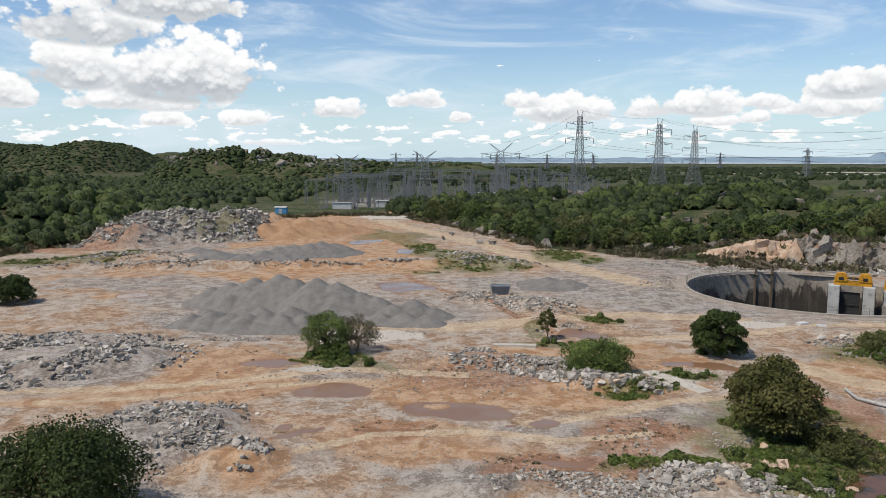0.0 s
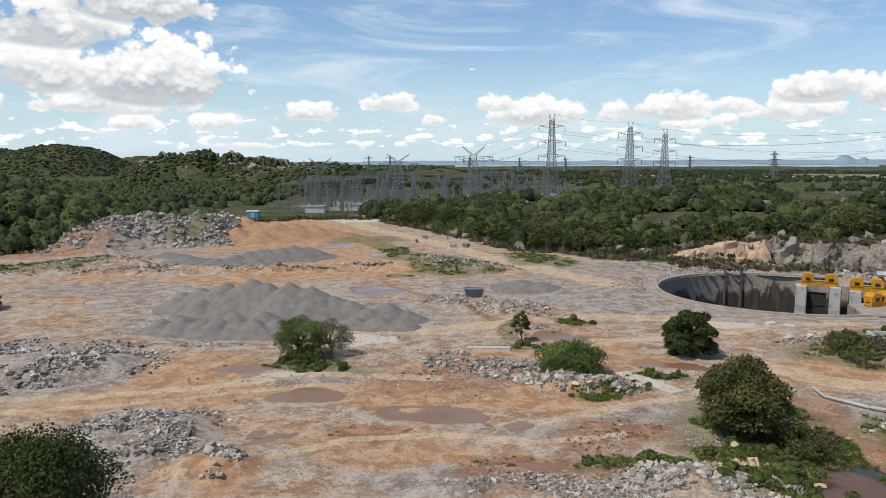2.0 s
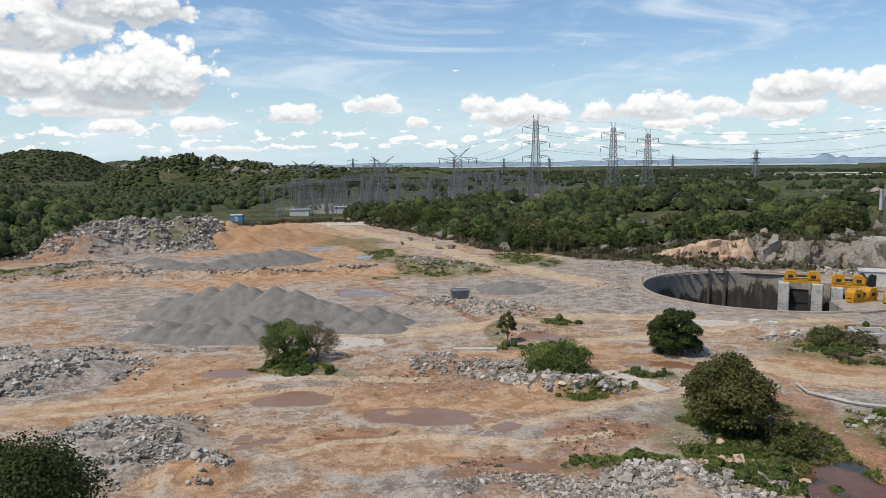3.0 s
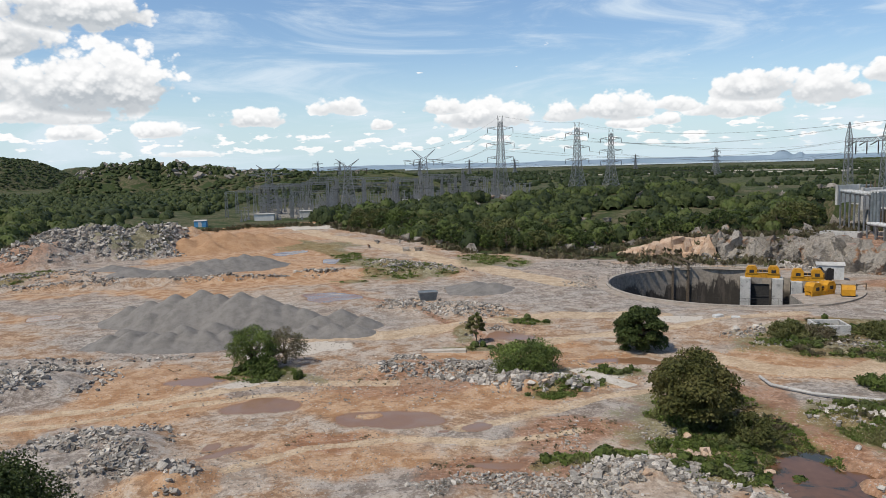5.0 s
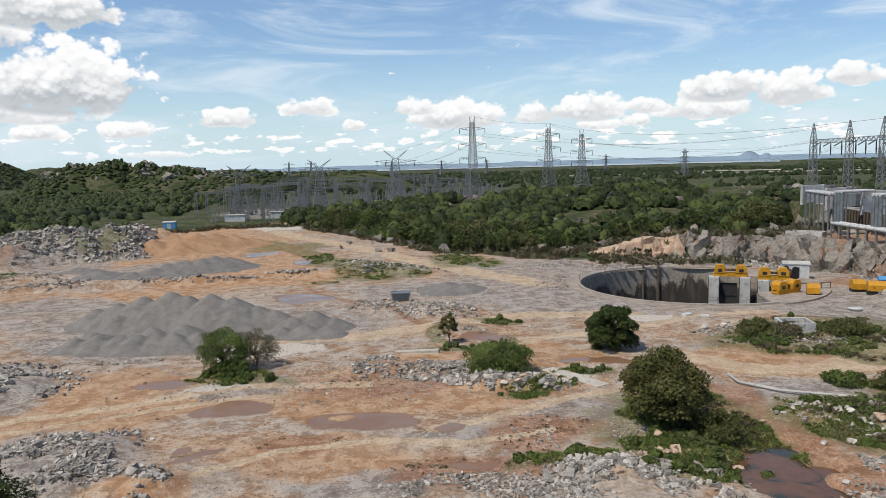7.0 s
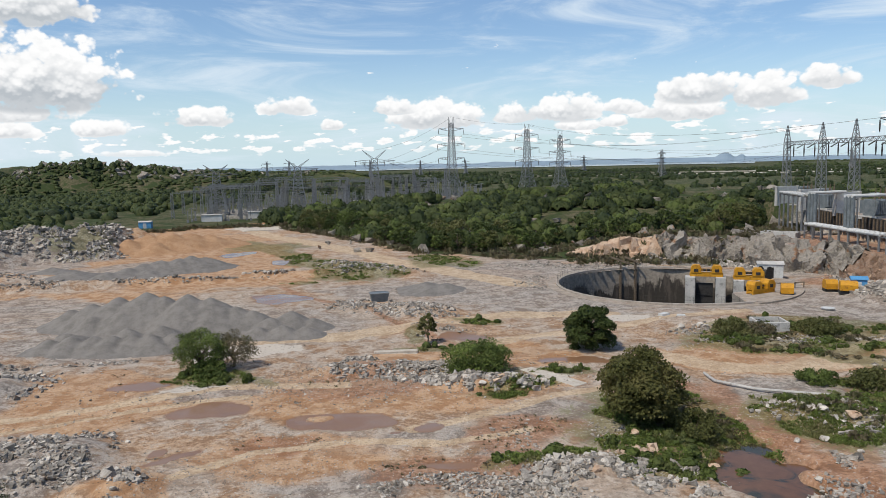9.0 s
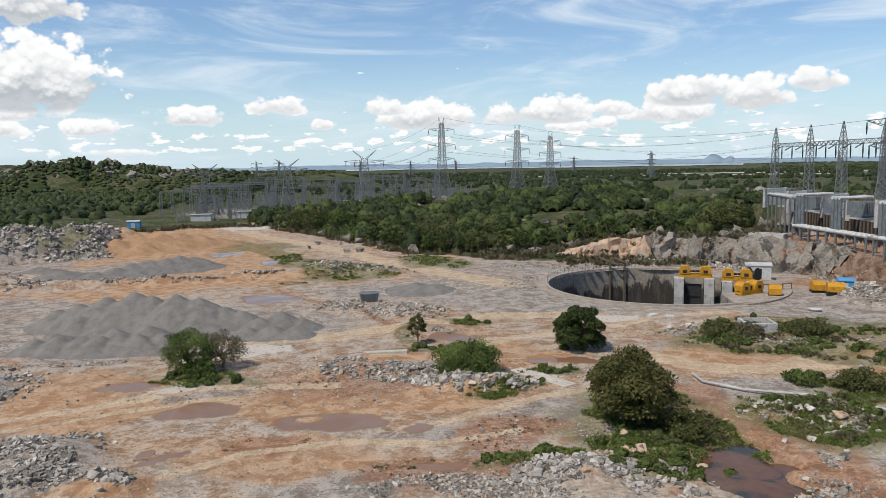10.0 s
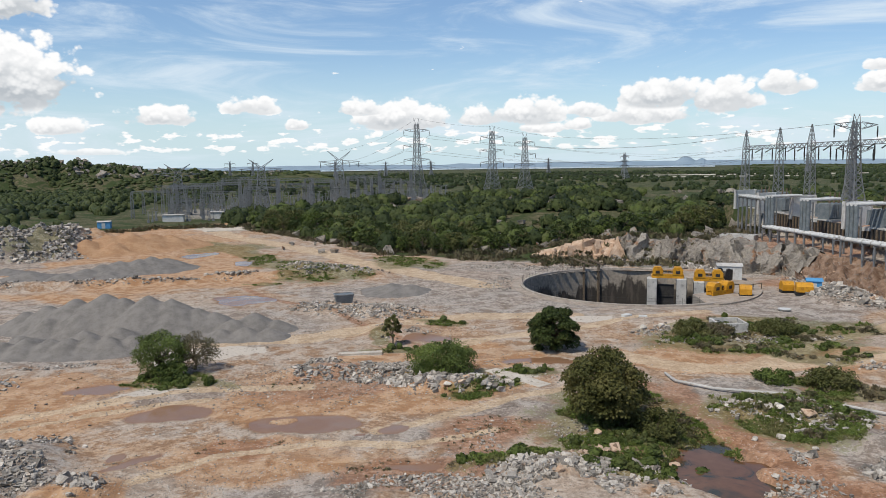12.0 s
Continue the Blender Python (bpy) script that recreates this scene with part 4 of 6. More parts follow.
rng = np.random.default_rng(5)
tx, ty = scatter(9000, -4, 46, 176, 360, rng)
m_ = (wood_mask(tx, ty) > 4 + 20 * smooth(tx, 48, 70)) & (fbm(tx, ty, 16, 4, 50) > -0.015) & ~((tx > 92) & (ty < 1.15 * tx + 48) & (np.hypot(tx, ty) < 300))
tx, ty = tx[m_][:1700], ty[m_][:1700]
third = len(tx) // 3
for i_, (mat_, lab_) in enumerate(((WOOD_MID, "dense olive scrub over a low stony hill"), (WOOD_DARK, "dark evergreen scrub over a low hill"),
                                   (WOOD_LIGHT, "fresh green scrub over a low hill"))):
    sl = slice(i_ * third, (i_ + 1) * third)
    w_ = 1.2 + 2.9 * rng.uniform(0, 1, third) ** 1.4
    woods("hill_scrub", tx[sl], ty[sl], w_, w_ * rng.uniform(0.95, 1.5, third), 90 + i_, mat_, lab_, 100, 0.12, fine=True)
tx, ty = scatter(6000, -48, -19, 140, 330, rng)
m_ = (wood_mask(tx, ty) > 3) & (fbm(tx, ty, 30, 4, 51) > -0.2)
tx, ty = tx[m_][:1100], ty[m_][:1100]
half = len(tx) // 2
for mat_, sl, lab_ in ((WOOD_MID, slice(0, half), "dark green scrub on the slope beside the yard"), (WOOD_LIGHT, slice(half, 2 * half), "light green scrub on the slope beside the yard")):
    w_ = 1.3 + 3.2 * rng.uniform(0, 1, half) ** 1.5
    woods("slope_scrub", tx[sl], ty[sl], w_, w_ * rng.uniform(0.9, 1.4, half), 95, mat_, lab_, 85, 0.125, fine=True)
tx, ty = scatter(9000, -46, 52, 310, 1900, rng)
m_ = (fbm(tx, ty, 120, 4, 52) > -0.06) & ~((np.abs(tx - 15) < 95) & (np.abs(ty - 420) < 70)) & (hills(tx, ty) < 4)
tx, ty = tx[m_][:3400], ty[m_][:3400]
vx_, vy_ = scatter(9000, -33, -4, 300, 900, rng)
m_ = (wood_mask(vx_, vy_) > 15) & (fbm(vx_, vy_, 60, 4, 57) > -0.07) & ~((vx_ > -85) & (vy_ < 520))
vx_, vy_ = vx_[m_][:2600], vy_[m_][:2600]
w_ = rng.uniform(2.0, 4.6, len(vx_))
woods("valley_trees", vx_, vy_, w_, w_ * rng.uniform(0.8, 1.4, len(vx_)), 99, WOOD_MID, "dark hedges and trees between small fields", 14, 0.22)
w_ = rng.uniform(2.5, 7, len(tx))
woods("valley_trees", tx, ty, w_, rng.uniform(3, 6, len(tx)), 96, WOOD_DARK, "dark trees and hedges of the valley floor", 12, 0.26)
tx, ty = scatter(9000, -46, 52, 1500, 4600, rng)
m_ = (fbm(tx, ty, 300, 4, 53) > 0.04) & ~((np.hypot(tx, ty) > 1900) & (np.degrees(np.arctan2(tx, ty)) > 2) & (np.degrees(np.arctan2(tx, ty)) < 34))
tx, ty = tx[m_][:1700], ty[m_][:1700]
woods("plain_trees", tx, ty, rng.uniform(8, 25, len(tx)), rng.uniform(3, 6, len(tx)), 97, WOOD_MID, "far green trees of the plain", 6, 0.3)

rx_, ry_ = scatter(26000, -46, 4, 700, 1500, rng)
m_ = (hills(rx_, ry_) > 3) & (fbm(rx_, ry_, 40, 4, 54) > -0.2)
rx_, ry_ = rx_[m_][:6000], ry_[m_][:6000]
woods("range_scrub", rx_, ry_, rng.uniform(2.0, 5.0, len(rx_)), rng.uniform(1.2, 2.6, len(rx_)), 98, WOOD_MID, "dark scrub all over the rocky range", 4, 0.2)

# ---- trees and bushes of the yard ----
plant("round_tree", 33.7, 88.0, 5.9, 3.5, 1, LEAF_DARK, "dense round dark green tree by the yard", leaves=15000, leaf=0.15, low=-0.25, lumps=60)
plant("broad_tree", 28.1, 60.8, 7.0, 4.2, 2, LEAF_OLIVE, "broad olive green tree above the stream", leaves=20000, leaf=0.14, low=-0.05, lumps=110)
plant("acacia_tree", -14.6, 89.4, 5.2, 3.7, 3, LEAF_LIGHT, "light feathery acacia leaning over the bank", leaves=11000, leaf=0.085, low=-0.1, lumps=56)
plant("acacia_tree", -10.9, 90.4, 4.3, 3.3, 4, LEAF_DRY, "half-dry thin acacia with bare twigs", leaves=5200, leaf=0.085, low=-0.1, lumps=52)
plant("low_bush", -13.2, 87.2, 1.9, 2.2, 9, LEAF_LIGHT, "bright green bush at the foot of the acacia", "bush", leaves=4000, leaf=0.11, low=-0.3, lumps=30, trunk=0.05)
plant("slim_tree", 13.9, 96.5, 4.6, 1.4, 5, LEAF_MID, "slim upright young tree", leaves=3000, leaf=0.12, low=0.1, lumps=24, trunk=0.08)
plant("broad_bush", 17.5, 81.0, 3.4, 4.4, 6, LEAF_LIGHT, "wide feathery green bush by the rubble", "bush", leaves=12000, leaf=0.11, low=-0.3, lumps=70, trunk=0.07)
plant("large_bush", -24.6, 45.0, 6.8, 5.9, 7, LEAF_DARK, "large dense dark bush with rounded tufts", "bush", leaves=26000, leaf=0.11, low=-0.1, lumps=150)
plant("round_tree", -72.0, 121.0, 4.8, 4.2, 8, LEAF_DARK, "dark tree at the edge of the yard", leaves=7000, leaf=0.2, low=-0.15, lumps=44)
plant("low_bush", 31.8, 57.6, 2.4, 2.6, 10, LEAF_MID, "shaded bush at the stream below the tree", "bush", leaves=5000, leaf=0.11, low=-0.3, lumps=36, trunk=0.05)
plant("low_bush", 55.0, 90.5, 1.9, 3.2, 11, LEAF_MID, "olive thicket beside the concrete chamber", "bush", leaves=5000, leaf=0.13, low=-0.3, lumps=40, trunk=0.05)
plant("low_bush", 66.5, 88.5, 1.6, 3.4, 12, LEAF_MID, "low olive thicket along the track", "bush", leaves=5000, leaf=0.13, low=-0.3, lumps=40, trunk=0.05)
plant("low_bush", 58.5, 90.0, 1.5, 2.6, 13, LEAF_DRY, "dry brown thicket beside the chamber", "bush", leaves=3600, leaf=0.12, low=-0.3, lumps=36, trunk=0.05)
plant("low_bush", 56.5, 66.0, 1.6, 3.2, 14, LEAF_MID, "low green thicket by the pipeline", "bush", leaves=5000, leaf=0.12, low=-0.3, lumps=40, trunk=0.05)
plant("low_bush", 52.0, 69.0, 1.3, 2.4, 15, LEAF_LIGHT, "low green bush by the track", "bush", leaves=3600, leaf=0.12, low=-0.3, lumps=30, trunk=0.05)


# ---- lattice towers and lines ----
def lattice(h, widths, panels, w=0.16, z0=0.0):
    """Four legs and crossed braces. widths: (height share, width) steps from foot to top."""
    at = lambda t: float(np.interp(t, [p[0] for p in widths], [p[1] for p in widths])) / 2
    out, zs = [], [i / panels for i in range(panels + 1)]
    corner = lambda t, k: (at(t) * (-1, 1, 1, -1)[k % 4], at(t) * (-1, -1, 1, 1)[k % 4], z0 + t * h)
    for a, b in zip(zs, zs[1:]):
        for k in range(4):
            out += [bar(corner(a, k), corner(b, k), w * 1.5), bar(corner(a, k), corner(b, k + 1), w), bar(corner(a, k + 1), corner(b, k), w),
                    bar(corner(b, k), corner(b, k + 1), w * 0.8)]
    return join(out)


def cross_arm(z, reach, root, w=0.14):
    """One arm to each side, of four chords that meet at the tip."""
    out = []
    for s in (-1, 1):
        tip = (s * reach, 0, z + 0.3)
        for y in (-root / 2, root / 2):
            for dz in (-0.9, 0.9):
                out.append(bar((s * root / 2, y, z + dz), tip, w))
        for i in (0.35, 0.65):
            x = s * (root / 2 + (reach - root / 2) * i)
            k = (1 - i)
            out += [bar((x, -root / 2 * k, z - 0.9 * k), (x, root / 2 * k, z + 0.9 * k), w * 0.7), bar((x, root / 2 * k, z - 0.9 * k), (x, -root / 2 * k, z + 0.9 * k), w * 0.7)]
    return join(out)


def insulators(z, reach, parent):
    for s in (-1, 1):
        part("insulator", tube([(s * reach, 0, z), (s * reach, 0, z - 1.4), (s * reach, 0, z - 2.8)], [0.12, 0.2, 0.12], 6), BLACK, parent)


def pylon(x, y, top, h, turn, label, arms=(0.86, 0.69, 0.535), reach=(8.0, 8.6, 8.2), base=13.0, group="line towers", w=0.17):
    ob = thing("pylon", x, y, top - h, label, "pylon", group, turn)
    part("mast", lattice(h * 0.93, [(0, base), (0.30, base * 0.50), (0.52, base * 0.30), (1, base * 0.16)], 14, w), STEEL, ob)
    root = base * 0.25
    for s, r in zip(arms, reach):
        arm = part("cross_arm", cross_arm(h * s, r, root, w * 0.9), STEEL, ob)
        insulators(h * s, r, arm)
    part("earth_peak", join([bar((sx * base * 0.08, sy * base * 0.08, h * 0.93), (sx * base * 0.13, 0, h), w) for sx in (-1, 1) for sy in (-1, 1)]), STEEL, ob)
    return ob


pylon(78.5, 427.9, 51.2, 52.0, 12, "tall grey lattice pylon with three pairs of arms")
pylon(131.0, 451.4, 47.7, 49.0, 12, "grey lattice pylon with three pairs of arms")
pylon(166.6, 492.6, 45.1, 47.0, 12, "more distant grey lattice pylon on the wooded hill")
pylon(484.5, 987.6, 38.0, 40.0, 20, "small far lattice pylon out on the plain", w=0.35)
for fx, fy, ft in ((210, 1500, 33), (300, 1480, 32), (560, 1500, 36), (1020, 1280, 38), (-40, 1150, 34), (-75, 1180, 34), (90, 1250, 33)):
    pylon(fx, fy, ft, ft - 1.0, 10, "tiny lattice pylon far off on the plain", base=9.0, w=0.4)


def horned(x, y, top, h, turn):
    """A line-end tower with two horns over one wide beam."""
    ob = thing("end_tower", x, y, top - h, "grey lattice end tower with a horned top and wide beam", "pylon", "end towers of the switchyard", turn)
    k = h * 0.86
    part("mast", lattice(k, [(0, 9.5), (0.6, 4.6), (1, 3.0)], 11, 0.2), STEEL, ob)
    arm = part("beam", cross_arm(k - 1.5, 11.0, 3.2, 0.22), STEEL, ob)
    insulators(k - 1.5, 10.0, arm)
    insulators(k - 1.5, 5.5, arm)
    for s in (-1, 1):
        part("horn", join([bar((s * 0.2, y_, k), (s * 6.2, 0, h), 0.22) for y_ in (-1, 1)] + [bar((s * 1.5, y_, k), (s * 6.2, 0, h), 0.22) for y_ in (-1, 1)]), STEEL, ob)
    return ob


horned(-51.0, 396.7, 26.0, 27.0, 8)
horned(-9.7, 399.9, 28.0, 28.0, 5)
horned(31.0, 398.8, 32.0, 32.0, -3)


def wire(p, q, sag, r=0.05, n=14):
    p, q = Vector(p), Vector(q)
    return tube([p.lerp(q, i / n) - Vector((0, 0, sag * 4 * (i / n) * (1 - i / n))) for i in range(n + 1)], [r] * (n + 1), 4)


def line(name, spans, label, r=0.05):
    tagged(part(name, join([wire(*s, r=r) for s in spans]), BLACK), label, "power line")


def arm_tip(x, y, top, h, turn, share, reach, side):
    a = radians(turn)
    return (x + side * reach * math.cos(a), y + side * reach * math.sin(a), top - h + h * share - 2.8)


A_, B_, C_ = (78.5, 427.9, 51.2, 52.0, 12), (131.0, 451.4, 47.7, 49.0, 12), (166.6, 492.6, 45.1, 47.0, 12)
for share, reach in ((0.86, 8.0), (0.69, 8.6), (0.535, 8.2)):
    for side in (-1, 1):
        a_ = arm_tip(*A_, share, reach, side)
        line("power_line", [(a_, (31.0 + side * 8, 399, 25.0), 4.0)], "sagging conductor from pylon to switchyard")
        line("power_line", [(a_, (330, 470 + side * 8, a_[2] + 2), 9.0)], "long sagging conductor over the hill")
    for tower, far in ((B_, (420, 560)), (C_, (520, 640))):
        a_ = arm_tip(*tower, share, reach, 1)
        line("power_line", [(a_, (far[0], far[1], a_[2] + 1), 9.0)], "long sagging conductor over the hill")
line("power_line", [((78.5, 427.9, 51.0), (131, 451.4, 47.6), 1.5), ((131, 451.4, 47.6), (166.6, 492.6, 45.0), 1.5), ((78.5, 427.9, 50.9), (31, 399, 32), 3.0)],
     "thin earth wire between pylon tops", 0.04)
line("power_line", [((131.0, 451.4, 47.7), (135.2, 154.1, 33.0), 6.0)], "earth wire to the station gantry", 0.04)


# ---- switchyard in the valley ----
def portal(width, h):
    ob = thing("switchyard_portal", 0, 0, 0, "grey lattice portal frame with hanging insulators", "portal", "portals of the switchyard")
    for s in (-1, 1):
        part("post", (lambda v, f: (v + np.array([s * width / 2, 0, 0]), f))(*lattice(h, [(0, 1.6), (1, 0.9)], 7, 0.12)), STEEL, ob)
    chords = [bar((-width / 2, y, h + z), (width / 2, y, h + z), 0.14) for y in (-0.5, 0.5) for z in (-0.5, 0.5)]
    n = 10
    for i in range(n):
        a, b = -width / 2 + width * i / n, -width / 2 + width * (i + 1) / n
        chords += [bar((a, -0.5, h - 0.5), (b, -0.5, h + 0.5), 0.1), bar((a, 0.5, h + 0.5), (b, 0.5, h - 0.5), 0.1)]
    part("beam", join(chords), STEEL, ob)
    for i in (-0.3, 0, 0.3):
        part("insulator", tube([(i * width, 0, h - 0.5), (i * width, 0, h - 1.7), (i * width, 0, h - 3)], [0.1, 0.16, 0.1], 6), BLACK, ob)
    return ob


first = portal(17, 15)
rng = np.random.default_rng(21)
spots = [(gx, gy) for gy in (356, 382, 412, 448, 490) for gx in np.arange(-62, 92, 17.2)]
for i_, (gx, gy) in enumerate(spots):
    if gy < 375 and not -58 < gx < 0 or gx > 60 and gy < 430:
        continue
    gz = float(terrain(gx, gy))
    m_ = pose(gx + rng.uniform(-1, 1), gy, gz, 0, 0, 6) @ Matrix.Diagonal((1, 1, rng.uniform(0.8, 1.15), 1))
    if first is not None and first.location.length == 0:
        first.matrix_basis = m_
    else:
        c_ = copy_thing(first, m_)
rows_ = []
for i_ in range(420):
    gx, gy = rng.uniform(-62, 92), rng.uniform(345, 500)
    if gy < 372 and not -58 < gx < 0:
        continue
    gz, hh = float(terrain(gx, gy)), rng.uniform(4, 9)
    rows_ += [bar((gx, gy, gz - 0.3), (gx, gy, gz + hh), 0.28), bar((gx - 0.9, gy, gz + hh), (gx + 0.9, gy, gz + hh), 0.22), box(gx - 0.5, gx + 0.5, gy - 0.4, gy + 0.4, gz - 0.2, gz + 1.2)]
tagged(part("switchgear", join(rows_), STEEL), "rows of grey bus posts and switchgear", "switchgear", kind="stuff")
rows_ = []
for gy in (356, 382, 412, 448, 490):
    for k_ in range(5):
        gx = rng.uniform(-60, 60)
        rows_ += [wire((gx, gy, 14), (gx + rng.uniform(-3, 3), gy + 34, 13), 1.2, 0.05, 6)]
    rows_ += [wire((-62, gy, 13.0), (85, gy + 6, 13.0), 0.6, 0.06, 8)]
tagged(part("busbar_wires", join(rows_), BLACK), "thin busbar wires across the switchyard", "wires", kind="stuff")
for x_, y_, w_ in ((-48, 352, 9), (-18, 350, 7), (22, 372, 8), (-30, 366, 6)):
    o_ = thing("relay_hut", x_, y_, float(terrain(x_, y_)), "small pale flat-roofed hut in the switchyard", "hut", "switchyard huts")
    part("wall", box(-w_ / 2, w_ / 2, -2, 2, -0.3, 3.0), WHITE, o_)
    part("roof", box(-w_ / 2 - 0.3, w_ / 2 + 0.3, -2.3, 2.3, 3.0, 3.25), CONCRETE, o_)


# ---- power station on its ledge ----
def firewall(x, y, z, turn, w=8.5, h=5.2):
    ob = thing("fire_wall", x, y, z, "tall white blast wall between transformers", "wall", "blast walls of the station", turn)
    part("panel", box(-w / 2, w / 2, -0.25, 0.25, -0.5, h, 0.04), WHITE, ob)
    for s in (-1, 1):
        part("post", box(s * w / 2 - 0.3, s * w / 2 + 0.3, -0.4, 0.4, -0.5, h + 0.1, 0.04), CONCRETE, ob)
    return ob


def transformer(x, y, z, turn):
    ob = thing("transformer", x, y, z, "grey-green oil transformer with finned radiators and bushings", "transformer", "transformers of the station", turn)
    part("tank", box(-2.6, 2.6, -1.5, 1.5, 0.2, 3.8, 0.15), TANK, ob)
    for s in (-1, 1):
        for k in range(8):
            part("radiator_fin", box(-2.4 + 0.62 * k, -2.0 + 0.62 * k, s * 1.9 - 0.4, s * 1.9 + 0.4, 0.6, 3.6), TANK, ob)
    part("conservator", tube([(-1.8, 0.6, 4.8), (1.8, 0.6, 4.8)], [0.5, 0.5], 10), TANK, ob)
    for k in (-1.6, 0, 1.6):
        part("bushing", tube([(k, -0.6, 3.8), (k, -0.7, 5.0), (k, -0.8, 6.4)], [0.3, 0.2, 0.08], 8), BARK, ob)
    part("plinth", box(-3.2, 3.2, -2.6, 2.6, -0.6, 0.2), CONCRETE, ob)
    return ob


def gantry_tower(x, y, top, h, turn, base=2.6):
    ob = thing("gantry_tower", x, y, top - h, "slender grey lattice gantry tower with a pointed top", "gantry tower", "gantry towers of the station", turn)
    part("mast", lattice(h * 0.82, [(0, base), (0.75, 1.5), (1, 1.3)], 12, 0.11), STEEL, ob)
    part("spire", lattice(h * 0.18, [(0, 1.3), (1, 0.15)], 4, 0.09, h * 0.82), STEEL, ob)
    return ob


def truss(p, q, w=1.1):
    p, q = Vector(p), Vector(q)
    side = Vector((-(q - p).y, (q - p).x, 0)).normalized() * w / 2
    up, n, out = Vector((0, 0, w / 2)), 14, []
    for s in (-1, 1):
        for t in (-1, 1):
            out.append(bar(p + s * side + t * up, q + s * side + t * up, 0.14))
        for i in range(n):
            a, b = p.lerp(q, i / n), p.lerp(q, (i + 1) / n)
            out.append(bar(a + s * side - up * (-1) ** i, b + s * side + up * (-1) ** i, 0.1))
    return join(out)


GT = ((144.7, 210.0), (143.6, 192.3), (140.8, 175.5), (137.5, 157.0), (134.0, 139.0), (130.5, 121.0))
for gx, gy in GT:
    gantry_tower(gx, gy, 33.5, 26.0, 8)
for (ax, ay), (bx, by) in zip(GT, GT[1:]):
    o_ = thing("gantry_beam", 0, 0, 0, "grey lattice gantry beam with hanging insulator strings", "gantry beam", "gantry beams of the station")
    part("truss", truss((ax, ay, 28.0), (bx, by, 28.0)), STEEL, o_)
    for k_ in (0.2, 0.5, 0.8):
        hx, hy = ax + (bx - ax) * k_, ay + (by - ay) * k_
        part("insulator", tube([(hx, hy, 27.4), (hx, hy, 25.6), (hx, hy, 23.8)], [0.12, 0.2, 0.12], 6), BLACK, o_)
        part("strain_insulator", bar((hx, hy, 27.6), (hx - 3.4, hy - 1.5, 26.4), 0.22), BLACK, o_)
pylon(135.6, 153.8, 34.8, 28.0, 8, "heavy grey lattice terminal pylon at the station", (0.90, 0.70), (7.0, 6.0), 7.0, "station pylons", 0.13)
for fx, fy, fz in ((139.5, 202.0, 9.9), (127.5, 161.0, 9.9), (119.4, 134.0, 9.9), (132.8, 181.5, 9.9)):
    firewall(fx, fy, fz, 14)
for fx, fy in ((131.5, 173.5), (123.5, 146.5), (117.5, 124.5), (138.5, 192.0)):
    transformer(fx, fy, float(terrain(fx, fy)) + 0.3, 14)


def pipe_rack(p, q, z, legs, label):
    """White bus ducts side by side on a row of steel legs."""
    p, q = Vector((*p, z)), Vector((*q, z))
    ob = thing("duct_rack", p.x, p.y, 0.0, label, "duct rack", "duct racks of the station")
    off = Vector((p.x, p.y, 0))
    side = Vector((-(q - p).y, (q - p).x, 0)).normalized()
    for k in (-1.0, 0.0, 1.0):
        a, b = p + side * k - off, q + side * k - off
        part("bus_duct", tube([a, a.lerp(b, 0.5), b], [0.33] * 3, 10), WHITE, ob)
        for i in range(9):
            c = a.lerp(b, (i + 0.5) / 9)
            part("flange", tube([c - (b - a).normalized() * 0.12, c + (b - a).normalized() * 0.12], [0.41, 0.41], 10), CONCRETE, ob)
    for i in range(legs):
        c = p.lerp(q, i / (legs - 1)) - off
        for k in (-1.1, 1.1):
            foot = c + side * k
            part("leg", bar((foot.x, foot.y, float(terrain(p.x + foot.x, p.y + foot.y)) - 0.3), (foot.x, foot.y, z - 0.4), 0.3), STEEL, ob)
        part("sleeper", bar(c + side * 1.4 - Vector((0, 0, 0.5)), c - side * 1.4 - Vector((0, 0, 0.5)), 0.25), STEEL, ob)
    return ob


def riser(x, y, z0, z1, turn, reach):
    """Upright bus ducts that turn over to the transformers."""
    ob = thing("duct_riser", x, y, 0.0, "three upright grey bus ducts bent over towards a transformer", "duct riser", "duct risers of the station", turn)
    for k in (-0.9, 0.0, 0.9):
        part("upright_duct", tube([(0, k, z0), (0, k, (z0 + z1) / 2), (0, k, z1)], [0.42] * 3, 10), TANK, ob)
        part("top_duct", tube([(-0.4, k, z1), (reach / 2, k, z1), (reach, k, z1)], [0.33] * 3, 10), WHITE, ob)
    part("support", join([bar((0.9, k, z0 - 1), (0.9, k, z1 - 0.4), 0.22) for k in (-1.2, 1.2)] + [bar((0.9, -1.2, z), (0.9, 1.2, z), 0.18) for z in np.arange(z0 + 1, z1, 1.8)]), STEEL, ob)
    return ob


pipe_rack((113.2, 155.1), (109.5, 127.4), 8.3, 9, "low rack of white bus ducts on grey steel legs")
pipe_rack((107.6, 123.2), (104.5, 100.0), 8.6, 8, "long rack of white bus ducts along the ledge")
pipe_rack((121.7, 177.2), (116.0, 160.0), 14.7, 6, "tall rack of white bus ducts on braced legs")
for rx, ry in ((115.9, 158.0), (112.1, 140.8), (107.9, 122.3)):
    riser(rx, ry, 8.2, 15.3, 8, 9.0)
